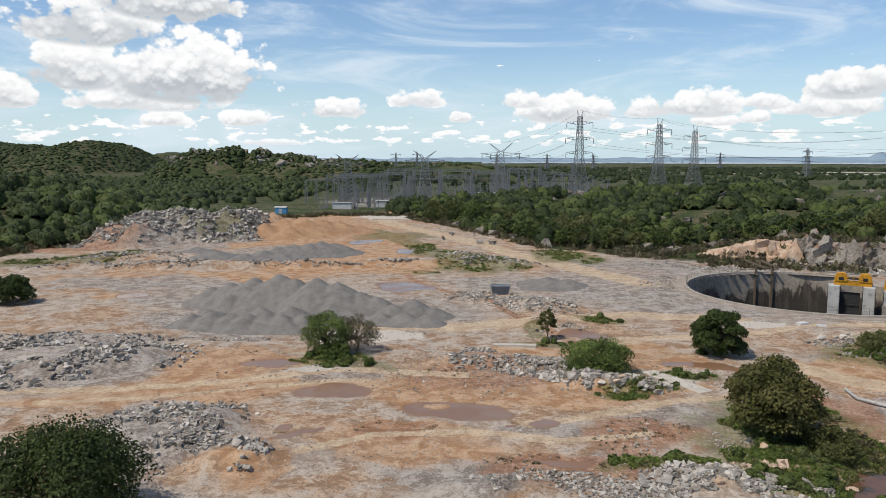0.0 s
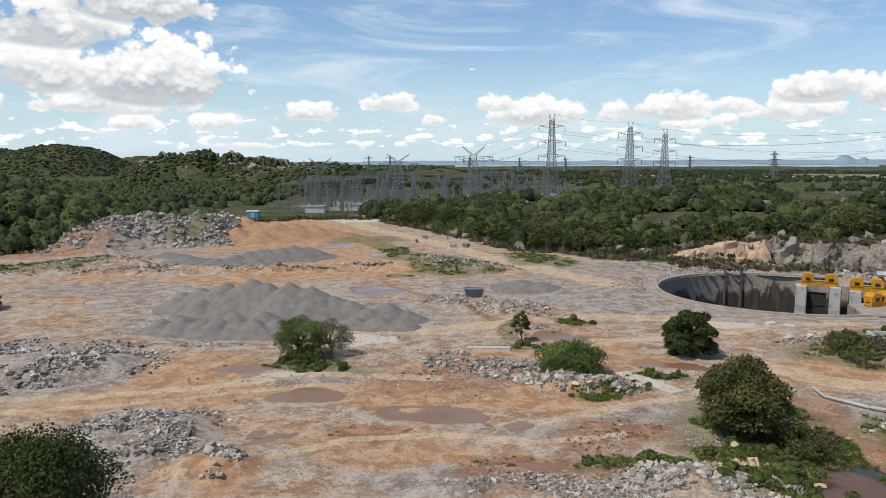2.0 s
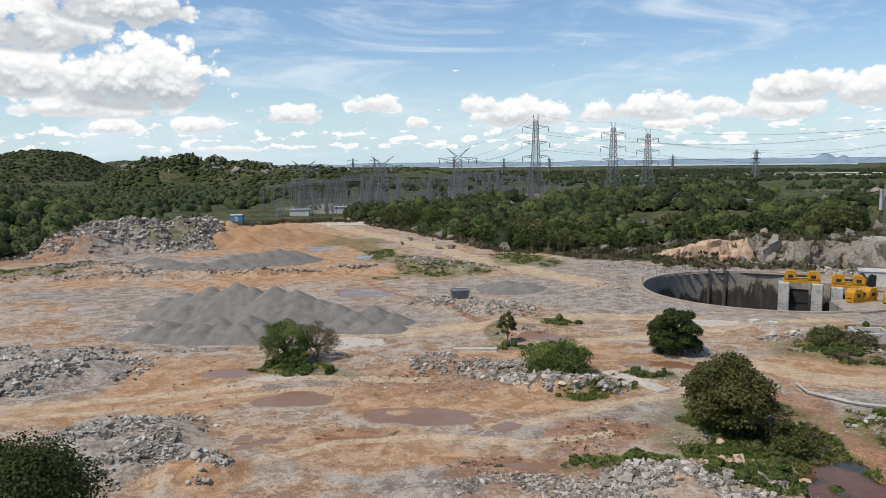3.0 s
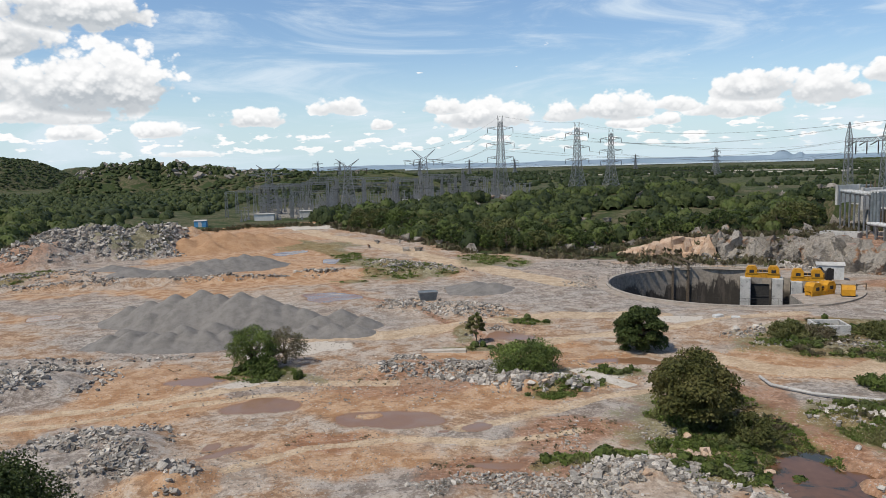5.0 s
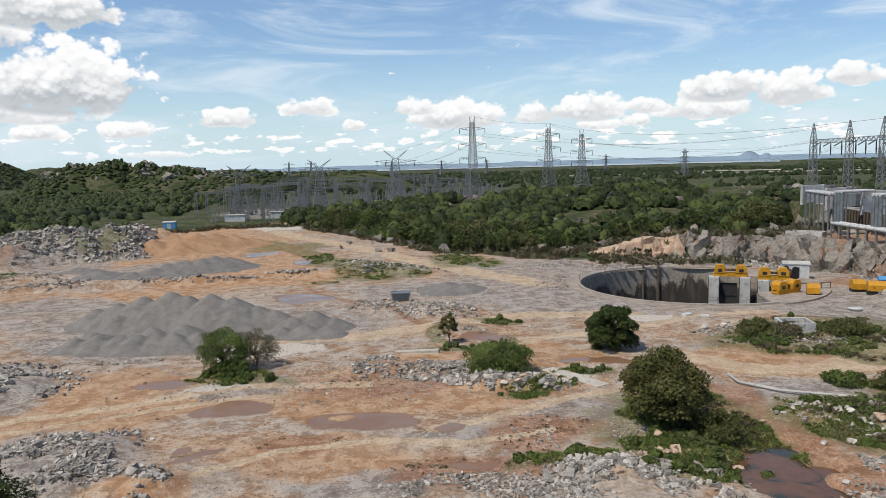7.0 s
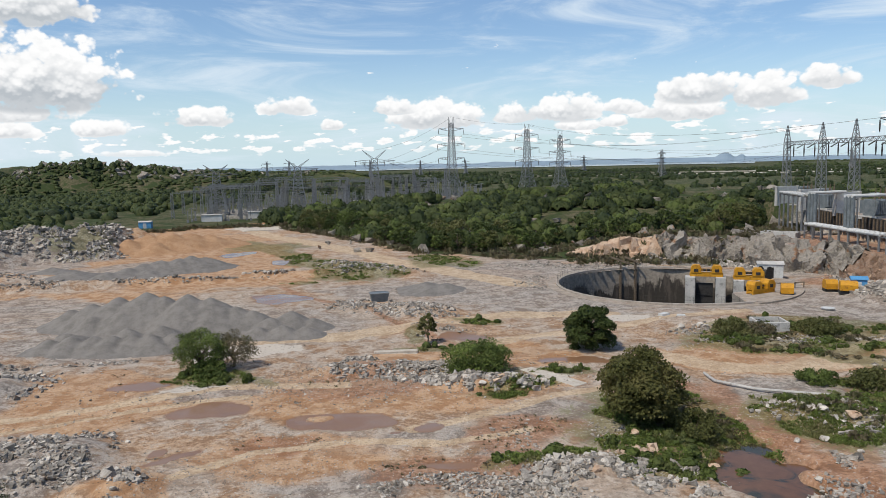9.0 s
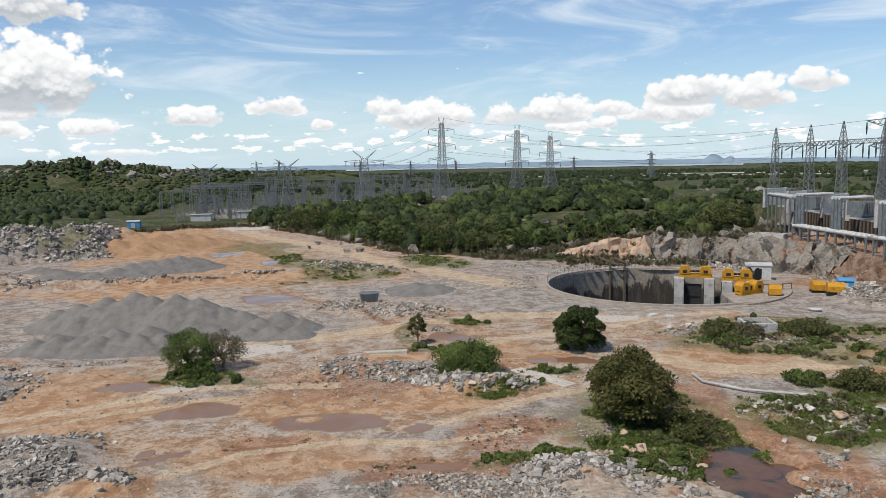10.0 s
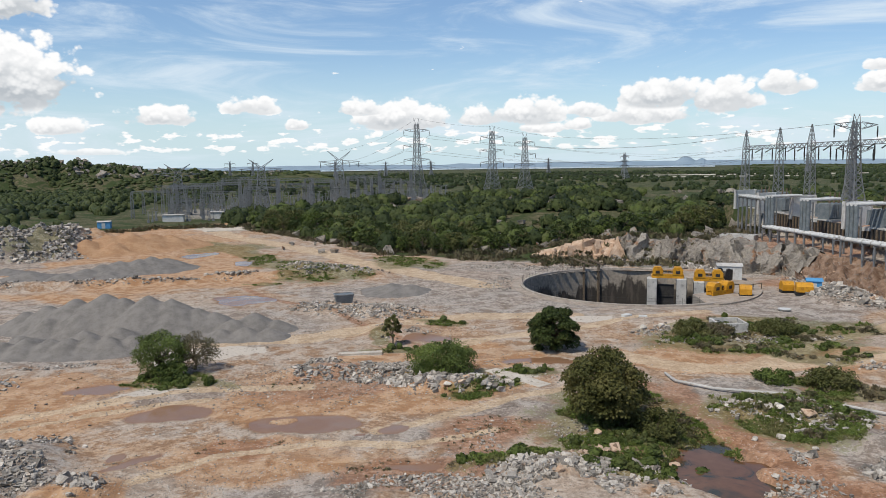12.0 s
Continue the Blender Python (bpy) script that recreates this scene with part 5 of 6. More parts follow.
# dark retaining beam below the transformers
o_ = thing("retaining_wall", 0, 0, 0, "dark ribbed retaining wall below the transformers", "wall")
for (ax, ay), (bx, by) in (((128.4, 176), (121.3, 150.0)), ((121.3, 150.0), (112.8, 118.0)), ((112.8, 118.0), (106.9, 96.0))):
    part("panel", bar((ax, ay, 8.4), (bx, by, 8.4), 0.6, 3.6), BLACK, o_)
    n_ = int(math.hypot(bx - ax, by - ay) / 1.6)
    for k_ in range(n_):
        t_ = (k_ + 0.5) / n_
        part("rib", bar((ax + (bx - ax) * t_ - 0.45, ay + (by - ay) * t_, 6.6), (ax + (bx - ax) * t_ - 0.45, ay + (by - ay) * t_, 10.2), 0.3), BARK, o_)


# ---- rubble, stones and boulders ----
def rubble(cx, cy, rx, ry, turn, n, small, large, seed, label, mat=None, power=3.4):
    """Broken rock tipped in a bank: many small stones, few large."""
    rng = np.random.default_rng(seed)
    n, small, large = int(n * 1.5), small * 0.75, large * 0.8
    a, r = rng.uniform(0, 6.28, n), np.sqrt(rng.uniform(0, 1, n)) * rng.uniform(0.75, 1.12, n)
    c, s = math.cos(radians(turn)), math.sin(radians(turn))
    u, v = r * np.cos(a) * rx, r * np.sin(a) * ry
    x, y = cx + u * c - v * s, cy + u * s + v * c
    size = small + (large - small) * rng.uniform(0, 1, n) ** power
    keep = fbm(x, y, 5, 4, seed) > -0.02 - 0.06 * (r < 0.6)
    keep &= (zones(x, y)["wet"] < 0.3) & (np.hypot(x - PIT[0], y - PIT[1]) > PIT_R + 2.5)
    x, y, size = x[keep], y[keep], size[keep]
    z = terrain(x, y) + size * 0.25
    return tagged(part("rubble", stones(x, y, z, size, rng), mat or STONE), label, "rubble", kind="stuff")


rubble(-46, 84, 16, 9, 20, 4600, 0.07, 0.52, 201, "bank of grey broken granite on the yard")
rubble(-52, 92, 17, 6, 15, 1100, 0.07, 0.42, 202, "low bank of grey rubble beside the heap")
rubble(-24, 62, 8, 9, 10, 4000, 0.05, 0.35, 203, "spread of grey rubble and slabs")
rubble(-27, 67, 4, 1.6, 10, 260, 0.07, 0.49, 216, "reddish and grey boulders in a row")
rubble(-16.5, 56.5, 4.8, 3.2, 0, 900, 0.05, 0.42, 204, "dark and pale rubble pile on sand")
rubble(4.5, 84.6, 9, 3.4, -4, 2000, 0.05, 0.35, 205, "rubble bank across the yard")
rubble(4.0, 90.2, 2.6, 1.6, -4, 240, 0.06, 0.32, 217, "small cone of pale rubble")
rubble(12.0, 82.0, 7, 3.2, -8, 1400, 0.06, 0.39, 206, "rubble bank beside the bush")
rubble(17.0, 77.0, 7, 2.8, -25, 1000, 0.08, 0.56, 207, "pale granite blocks tipped beside the bush")
rubble(9, 123, 9, 6, -20, 800, 0.07, 0.42, 208, "scattered rubble near the crossing")
rubble(16, 118, 9, 4, -25, 700, 0.07, 0.42, 209, "scattered rubble near the crossing")
rubble(16, 104, 6, 6, -25, 500, 0.06, 0.35, 210, "scattered rubble near the slim tree")
rubble(-77, 222, 28, 18, 15, 4200, 0.2, 0.85, 211, "high bank of grey blasted rock", power=2.2)
rubble(-92, 206, 14, 13, 15, 1500, 0.18, 0.77, 212, "end of the high rock bank")
rubble(-52, 161, 46, 2.2, 2, 1100, 0.08, 0.45, 213, "low row of stones across the sand")
rubble(-5, 165, 20, 2.0, 2, 800, 0.12, 0.55, 214, "low row of stones across the sand")
rubble(-74, 175, 17, 10, 15, 900, 0.09, 0.49, 215, "weedy rubble bank")
rubble(10, 172, 24, 5, -52, 1100, 0.09, 0.49, 218, "weedy rubble along the road")
rubble(12.5, 51.0, 7, 2.2, -25, 1500, 0.05, 0.24, 219, "strip of small grey gravel stones")
rubble(20.5, 51.0, 6, 3.0, -12, 2400, 0.07, 0.42, 220, "pale and tan boulders among weeds")
rubble(24.5, 54.0, 2.4, 1.8, -20, 170, 0.09, 0.49, 221, "tan boulders in the grass", TANSTONE)
rubble(27.0, 49.0, 4.5, 3.0, -12, 1100, 0.06, 0.4, 238, "pale and tan stones at the pool edge")
rubble(22, 60, 8, 4, -10, 700, 0.05, 0.21, 222, "loose chips on weedy ground")
rubble(3.5, 51, 5, 2.2, 0, 1500, 0.05, 0.21, 223, "crushed stone spilt on red mud")
rubble(46, 58, 8, 5, -25, 520, 0.06, 0.42, 224, "boulders among the weeds by the stream")
rubble(45.5, 48.0, 6, 4.5, -25, 2400, 0.06, 0.45, 225, "pale rubble bank by the stream")
rubble(33, 46, 7, 3.5, -20, 900, 0.05, 0.28, 235, "stones at the foot of the pool")
rubble(94, 108, 6, 8, 10, 900, 0.12, 0.63, 226, "rubble slope below the ledge")
rubble(55, 92, 8, 4, -12, 420, 0.07, 0.42, 227, "stones among weeds")
rubble(62, 86, 14, 2.5, -12, 420, 0.06, 0.35, 228, "stones along the track")
rubble(60, 73, 12, 3, -22, 500, 0.06, 0.35, 229, "stones along the track")
rubble(46, 141, 7, 14, -25, 900, 0.06, 0.32, 230, "crushed stone beside the shaft")
rubble(62, 160, 22, 5, -18, 1500, 0.07, 0.35, 231, "crushed stone behind the shaft")
rubble(-30, 96.5, 12, 1.5, 0, 420, 0.05, 0.28, 232, "stones at the foot of the heap")
rubble(1, 62, 30, 10, 0, 2200, 0.05, 0.10, 233, "loose chips on the yard", power=4)
rubble(8, 80, 26, 9, 0, 2600, 0.05, 0.16, 236, "loose chips on weedy red earth", power=4)
rubble(0, 56, 34, 8, 0, 2600, 0.03, 0.10, 237, "fine chips on the yard", power=4)
rubble(0, 95, 60, 30, 0, 4200, 0.05, 0.15, 234, "loose chips on the yard", power=4)


def boulder(x, y, size, seed, label, mat, flat=0.75):
    rng = np.random.default_rng(seed)
    bm = bmesh.new()
    bmesh.ops.create_icosphere(bm, subdivisions=2, radius=size)
    axes = [Vector(rng.normal(size=3)).normalized() for _ in range(13)]
    for v in bm.verts:
        for a in axes:
            over = v.co.dot(a) - size * 0.58
            if over > 0:
                v.co -= a * over
        v.co *= rng.uniform(0.96, 1.04)
        v.co.z *= flat
    ob = part("boulder", bm, mat)
    ob.location = (x, y, float(terrain(x, y)) + size * flat * 0.35)
    ob.rotation_euler = (0, 0, rng.uniform(0, 6))
    return tagged(ob, label, "boulder", "boulders of the yard")


for i_, (x, y, s_, tan) in enumerate(((-26.6, 66.6, 0.75, 1), (-25.4, 66.9, 0.7, 0), (-24.3, 67.2, 0.6, 0), (-23.2, 66.2, 0.5, 0), (-17.5, 67.2, 0.4, 0), (16.6, 75.0, 0.7, 0),
                                     (18.0, 74.6, 0.8, 1), (18.9, 75.2, 0.65, 1), (20.3, 75.3, 0.7, 0), (21.5, 75.0, 0.6, 0), (15.4, 79.4, 0.9, 0), (17.0, 78.0, 0.8, 0),
                                     (16.7, 52.3, 0.45, 1), (18.0, 52.0, 0.7, 0), (19.2, 52.6, 0.75, 0), (20.2, 51.4, 0.6, 1), (21.3, 52.2, 0.6, 0), (24.2, 53.8, 0.6, 1),
                                     (25.0, 54.6, 0.55, 1), (23.6, 55.0, 0.5, 0), (26.1, 57.4, 0.7, 1), (30.5, 52.5, 0.8, 1), (46.6, 57.0, 1.0, 1), (44.8, 58.6, 0.8, 0),
                                     (41.6, 54.2, 0.75, 0), (39.0, 54.0, 0.5, 0), (42.8, 51.2, 0.5, 0), (37.2, 60.0, 0.5, 1), (-42.8, 86.5, 0.9, 0), (-47.0, 88.0, 0.8, 0),
                                     (-38.0, 86.0, 0.8, 0), (-51.0, 81.0, 0.9, 0), (50.2, 96.0, 0.9, 0), (53.0, 95.5, 1.0, 0), (49.0, 62.0, 0.5, 1), (2.2, 53.0, 0.45, 0))):
    boulder(x, y, s_ * 0.78, 300 + i_, "weathered tan boulder with flat broken faces" if tan else "grey granite block with flat broken faces", TANSTONE if tan else STONE)

# rock cut behind the shaft and below the ledge: jointed blocks with flat tilted faces
def rock_face(x0, x1, y0, y1, mat, label, seed, block, rough):
    rng = np.random.default_rng(seed)
    gx, gy = np.meshgrid(np.arange(x0, x1, 0.45), np.arange(y0, y1, 0.45))
    n = int((x1 - x0) * (y1 - y0) / block ** 2)
    px, py = rng.uniform(x0, x1, n), rng.uniform(y0, y1, n)
    wx, wy = gx + 1.2 * fbm(gx, gy, 3, 3, seed), gy + 1.2 * fbm(gx, gy, 3, 3, seed + 1)
    # blocks lie longer one way, as the joints run
    u, v = (wx[..., None] - px) * 0.8 + (wy[..., None] - py) * 0.6, (wy[..., None] - py) * 0.8 - (wx[..., None] - px) * 0.6
    own = ((u * 0.6) ** 2 + (v * 1.3) ** 2).argmin(axis=-1)
    lift, sx, sy = rng.uniform(0, 1, n) ** 1.5 * rough, rng.normal(0, 0.28, n), rng.normal(0, 0.28, n)
    cover = lift[own] + sx[own] * (gx - px[own]) + sy[own] * (gy - py[own]) + 0.25 * fbm(gx, gy, 1.5, 3, seed + 2)
    base = terrain(gx, gy)
    e = 1.2
    dx, dy = terrain(gx + e, gy) - terrain(gx - e, gy), terrain(gx, gy + e) - terrain(gx, gy - e)
    slope = np.hypot(dx, dy) / (2 * e)
    on = smooth(slope, 0.25, 0.6) * (plateau(gx, gy) > 0.05) * (plateau(gx, gy) < 5.3)
    z = base + np.where(on > 0.02, np.maximum(cover, -0.1) * on + 0.15, -0.5)
    idx = np.arange(gx.size).reshape(gx.shape)
    ok = on > 0.02
    q = np.stack([idx[:-1, :-1], idx[:-1, 1:], idx[1:, 1:], idx[1:, :-1]], -1)[ok[:-1, :-1] | ok[1:, 1:]]
    used = np.unique(q)
    remap = np.full(gx.size, -1)
    remap[used] = np.arange(len(used))
    push = 0.8 * np.maximum(cover, 0) * on / (np.hypot(dx, dy) + 1e-6)
    verts = np.column_stack([(gx - dx * push).ravel(), (gy - dy * push).ravel(), z.ravel()])[used]
    return tagged(part("rock_face", (verts, remap[q]), mat), label, "rock face", kind="stuff")


rock_face(82, 112, 128, 186, CLIFF, "grey jointed rock face of the cutting", 77, 2.2, 2.4)
rock_face(52, 82, 150, 192, TANSTONE, "orange weathered rock strata above the shaft", 78, 3.2, 1.2)
rock_face(92, 112, 92, 128, SCREE, "reddish broken slope below the ledge", 79, 1.3, 1.0)
rng = np.random.default_rng(77)
for lab_, mat_, pts, n_, lo_, hi_ in (("fallen grey blocks at the foot of the cutting", STONE, ((78, 168), (86, 160), (92, 150), (92, 140)), 260, 0.2, 0.9),
                                      ("reddish and grey rubble slope below the ledge", TANSTONE, ((102, 130), (101, 118), (99, 104)), 600, 0.12, 0.6),
                                      ("grey rubble tipped below the ledge", STONE, ((100, 126), (98, 112), (96, 100)), 900, 0.12, 0.7)):
    t_ = rng.uniform(0, len(pts) - 1.001, n_)
    k_ = t_.astype(int)
    P_ = np.array(pts, float)
    xy_ = P_[k_] + (P_[k_ + 1] - P_[k_]) * (t_ - k_)[:, None] + rng.normal(0, 1.6, (n_, 2))
    size_ = lo_ + (hi_ - lo_) * rng.uniform(0, 1, n_) ** 2
    tagged(part("fallen_rock", stones(xy_[:, 0], xy_[:, 1], terrain(xy_[:, 0], xy_[:, 1]) + size_ * 0.2, size_, rng, 0.7), mat_), lab_, "rubble", kind="stuff")

# bare boulders on the wooded hill and the range
x_, y_ = scatter(260, 0, 42, 190, 380, rng)
z_ = rng.uniform(0.6, 2.0, 260)
tagged(part("outcrop", stones(x_, y_, terrain(x_, y_) + 0.6, z_, rng), CLIFF), "bare boulders among the hill scrub", "outcrop", kind="stuff")
x_, y_ = scatter(4000, -34, 0, 760, 1000, rng)
m_ = hills(x_, y_) > 14
x_, y_ = x_[m_][:160], y_[m_][:160]
tagged(part("outcrop", stones(x_, y_, terrain(x_, y_) + 1, rng.uniform(1.0, 4.0, len(x_)), rng), CLIFF), "bare rock outcrops on the range", "outcrop", kind="stuff")
for bx, by, bs in ((205.0, 308.0, 3.2), (-214.0, 874.0, 5.0), (-207.0, 874.0, 4.0), (-221.0, 872.0, 3.5)):
    boulder(bx, by, bs, int(bs * 100), "large pale rounded boulder on the crest", CLIFF, 0.8)

# ---- weeds and small bushes ----
def weeds(n, a0, a1, r0, r1, seed, mat, label, w=(0.25, 0.8), h=(0.25, 0.7), need=0.95, zone="grass", leaves=20):
    rng = np.random.default_rng(seed)
    x, y = scatter(n * 14, a0, a1, r0, r1, rng)
    zn = zones(x, y)
    pick = (zn[zone] + 2.0 * fbm(x, y, 4, 4, seed) > need) & (zn["wet"] < 0.4) & (np.hypot(x - PIT[0], y - PIT[1]) > PIT_R + 4)
    x, y = x[pick][:n], y[pick][:n]
    return woods("weeds", x, y, rng.uniform(*w, len(x)), rng.uniform(*h, len(x)), seed, mat, label, leaves, 0.26, 0.03, skin=leaves > 40)


weeds(7000, -35, 46, 42, 92, 401, WEED, "bright green weeds on the stony ground", (0.12, 0.42), (0.12, 0.36), 0.96, leaves=14)
weeds(1900, -35, 46, 75, 215, 402, WEED, "green weeds and creepers on the rubble", (0.25, 0.8), (0.25, 0.6), 1.0)
weeds(420, -35, 46, 44, 130, 403, WOOD_LIGHT, "low green shrubs among the weeds", (0.3, 0.85), (0.3, 0.8), 1.1, leaves=90)
weeds(160, 24, 46, 60, 120, 404, LEAF_DRY, "dry brown brush by the track", (0.4, 1.1), (0.3, 0.8), 1.1, leaves=30)
weeds(500, -35, 20, 45, 130, 405, LEAF_DRY, "sparse dry weeds on the red earth", (0.1, 0.3), (0.1, 0.25), 0.8, "red", 12)
# scrub along the edge of the hill
ex_, ey_ = scatter(9000, -34, 45, 150, 330, rng)
e_ = wood_mask(ex_, ey_)
m_ = (e_ > -4) & (e_ < 12 + 14 * smooth(ex_, 48, 70)) & (np.hypot(ex_ - PIT[0], ey_ - PIT[1]) > PIT_R + 6) & (plateau(ex_, ey_) < 5.6)
ex_, ey_ = ex_[m_][:1100], ey_[m_][:1100]
woods("edge_scrub", ex_, ey_, rng.uniform(0.7, 2.0, len(ex_)), rng.uniform(0.7, 2.2, len(ex_)), 406, LEAF_DRY, "dry grass and low bushes along the wood edge", 30, 0.22, 0.03, skin=False)

# single trees along the front of the hill
kinds_ = []
for i_ in range(5):
    kinds_.append(plant("scrub_tree", 0, 0, 4.2 + 0.4 * i_, 2.6 + 0.2 * i_, 500 + i_, (LEAF_MID, LEAF_DARK, LEAF_LIGHT)[i_ % 3],
                        ("olive green scrub tree on the hillside", "dark green scrub tree on the hillside", "light green scrub tree on the hillside")[i_ % 3],
                        group="trees along the hillside", leaves=800, leaf=0.24, low=-0.05, lumps=18))
fx_, fy_ = scatter(6000, -3, 33, 178, 300, rng)
e_ = wood_mask(fx_, fy_)
m_ = (e_ > 5 + 20 * smooth(fx_, 48, 70)) & (e_ < 50) & (plateau(fx_, fy_) < 5.4)
fx_, fy_ = fx_[m_][:150], fy_[m_][:150]
for i_, (x, y) in enumerate(zip(fx_, fy_)):
    x, y = float(x), float(y)
    m_ = pose(x, y, float(terrain(x, y)), 0, 0, rng.uniform(0, 360)) @ Matrix.Diagonal((*[rng.uniform(0.75, 1.25)] * 3, 1))
    if i_ < 5:
        kinds_[i_].matrix_basis = m_
    else:
        copy_thing(kinds_[i_ % 5], m_)


# ---- works round the shaft ----
def cabin(x, y, w, d, h, turn, mat, roof, name, label, category):
    ob = thing(name, x, y, float(terrain(x, y)), label, category, turn=turn)
    part("wall", box(-w / 2, w / 2, -d / 2, d / 2, -0.2, h, 0.03), mat, ob)
    v = [(-w / 2 - 0.2, -d / 2 - 0.2, h), (w / 2 + 0.2, -d / 2 - 0.2, h), (w / 2 + 0.2, d / 2 + 0.2, h), (-w / 2 - 0.2, d / 2 + 0.2, h), (-w / 2 - 0.2, 0, h + 0.5), (w / 2 + 0.2, 0, h + 0.5)]
    part("roof", (np.array(v), [[0, 1, 5, 4], [2, 3, 4, 5], [0, 4, 3], [1, 2, 5], [3, 2, 1, 0]]), roof, ob)
    part("door", box(-w * 0.15, w * 0.12, -d / 2 - 0.05, -d / 2 + 0.02, 0, h * 0.8), BLACK if mat is not BLUE else WHITE, ob)
    return ob


cabin(88.0, 132.0, 4.6, 3.0, 3.0, -28, WHITE, CONCRETE, "site_cabin", "white sheet-metal site cabin by the shaft", "cabin")
cabin(92.8, 113.5, 2.4, 2.0, 1.9, -30, BLUE, BLUE, "tin_shed", "small bright blue tin shed", "shed")
cabin(-70.7, 322.0, 5.0, 3.0, 2.6, 0, BLUE, CONCRETE, "tin_shed", "small blue-grey hut at the end of the yard", "shed")


def drum_unit(x, y, turn, length, label):
    """A hooded hoist unit parked on the ground."""
    ob = thing("hoist_unit", x, y, float(terrain(x, y)), label, "hoist unit", "parked hoist units", turn)
    part("skid", box(-length / 2, length / 2, -0.9, 0.9, -0.1, 0.5, 0.05), BLACK, ob)
    prof = [(-1.1, 0.5), (1.1, 0.5), (1.1, 1.5), (0.6, 2.1), (-0.6, 2.1), (-1.1, 1.5)]
    v = [(px, py, pz) for px in (-length / 2 + 0.1, length / 2 - 0.1) for py, pz in prof]
    part("hood", (np.array(v), [[5, 4, 3, 2, 1, 0], list(range(6, 12))] + [[i, (i + 1) % 6, 6 + (i + 1) % 6, 6 + i] for i in range(6)]), YELLOW, ob)
    return ob


drum_unit(89.5, 116.4, -20, 2.2, "yellow hooded winch unit parked on the ground")
drum_unit(89.8, 112.2, -30, 2.9, "yellow winch unit with a sunlit pale lid")
drum_unit(79.8, 114.6, -30, 2.2, "small yellow winch box beside the deck")
o_ = thing("cable_reel", 84.4, 128.2, 0.3, "dark steel cable reel beside the hoists", "cable reel", turn=30)
part("drum", tube([(0, -0.8, 1.4), (0, 0.8, 1.4)], [0.8, 0.8], 14), BLACK, o_)
for s_ in (-1, 1):
    part("flange", tube([(0, s_ * 0.8, 1.4), (0, s_ * 0.95, 1.4)], [1.4, 1.4], 18), BLACK, o_)

o_ = thing("chamber", 61.6, 92.2, float(terrain(61.6, 92.2)), "open square concrete chamber in the weeds", "chamber", turn=-14)
for x0, x1, y0, y1 in ((-2.1, 2.1, -2.0, -1.7), (-2.1, 2.1, 1.7, 2.0), (-2.1, -1.8, -1.7, 1.7), (1.8, 2.1, -1.7, 1.7)):
    part("wall", box(x0, x1, y0, y1, -0.8, 1.3, 0.03), CONCRETE, o_)
o_ = thing("chamber", 108.0, 158.5, float(terrain(108, 158.5)), "long low concrete trough on the ledge", "chamber", turn=-50)
for x0, x1, y0, y1 in ((-4.0, 4.0, -2.0, -1.7), (-4.0, 4.0, 1.7, 2.0), (-4.0, -3.7, -1.7, 1.7), (3.7, 4.0, -1.7, 1.7)):
    part("wall", box(x0, x1, y0, y1, -0.8, 1.3, 0.03), CONCRETE, o_)


def slab(x, y, w, d, turn, label, mat=None, h=0.25):
    z = float(terrain(x, y))
    bm = bmesh.new()
    v, f = box(-w / 2, w / 2, -d / 2, d / 2, -0.3, h, 0.05)
    vs = [bm.verts.new(p) for p in v]
    for q in f:
        bm.faces.new([vs[i] for i in q])
    ob = part("slab", bm, mat or CONCRETE)
    ob.matrix_basis = pose(x, y, z, 0, 0, turn)
    return tagged(ob, label, "slab", "slabs on the yard")


PALE = grainy("bleached_concrete", (0.40, 0.355, 0.30), (0.53, 0.485, 0.42), 0.8, 0.9, c=(0.33, 0.27, 0.21))
# the strip by the bush is rough pale dirt, modelled as a thin slab
slab(25.2, 77.4, 8.6, 1.9, -62, "rough pale dirt strip beside the bush", PALE, 0.1)
slab(9.2, 92.8, 5.6, 0.9, -4, "narrow pale concrete strip", PALE)
slab(52.0, 104.6, 1.6, 0.9, 20, "white broken slab on the yard", WHITE, 0.35)
slab(53.6, 102.2, 1.2, 0.8, -20, "small white broken slab", WHITE, 0.25)
slab(86.0, 124.5, 4.4, 1.2, -25, "white sheet lying on the ground", WHITE, 0.3)
slab(72.0, 70.0, 6.0, 0.7, -30, "pale concrete strip by the track", PALE)
slab(-16, 293, 24, 6, 0, "bleached bare floor at the end of the yard", PALE, 0.2)

o_ = thing("steel_skip", 9.9, 126.3, float(terrain(9.9, 126.3)), "grey steel skip standing on the yard", "skip", turn=4)
v_ = [(-1.3, -0.8, 0), (1.3, -0.8, 0), (1.3, 0.8, 0), (-1.3, 0.8, 0), (-1.6, -1.1, 1.5), (1.6, -1.1, 1.5), (1.6, 1.1, 1.5), (-1.6, 1.1, 1.5)]
part("hull", (np.array(v_, float), [[3, 2, 1, 0], [0, 1, 5, 4], [1, 2, 6, 5], [2, 3, 7, 6], [3, 0, 4, 7], [4, 5, 6, 7]]), TANK, o_)
part("rim", join([bar((-1.6, s_ * 1.1, 1.52), (1.6, s_ * 1.1, 1.52), 0.14) for s_ in (-1, 1)] + [bar((s_ * 1.6, -1.1, 1.52), (s_ * 1.6, 1.1, 1.52), 0.14) for s_ in (-1, 1)]), STEEL, o_)

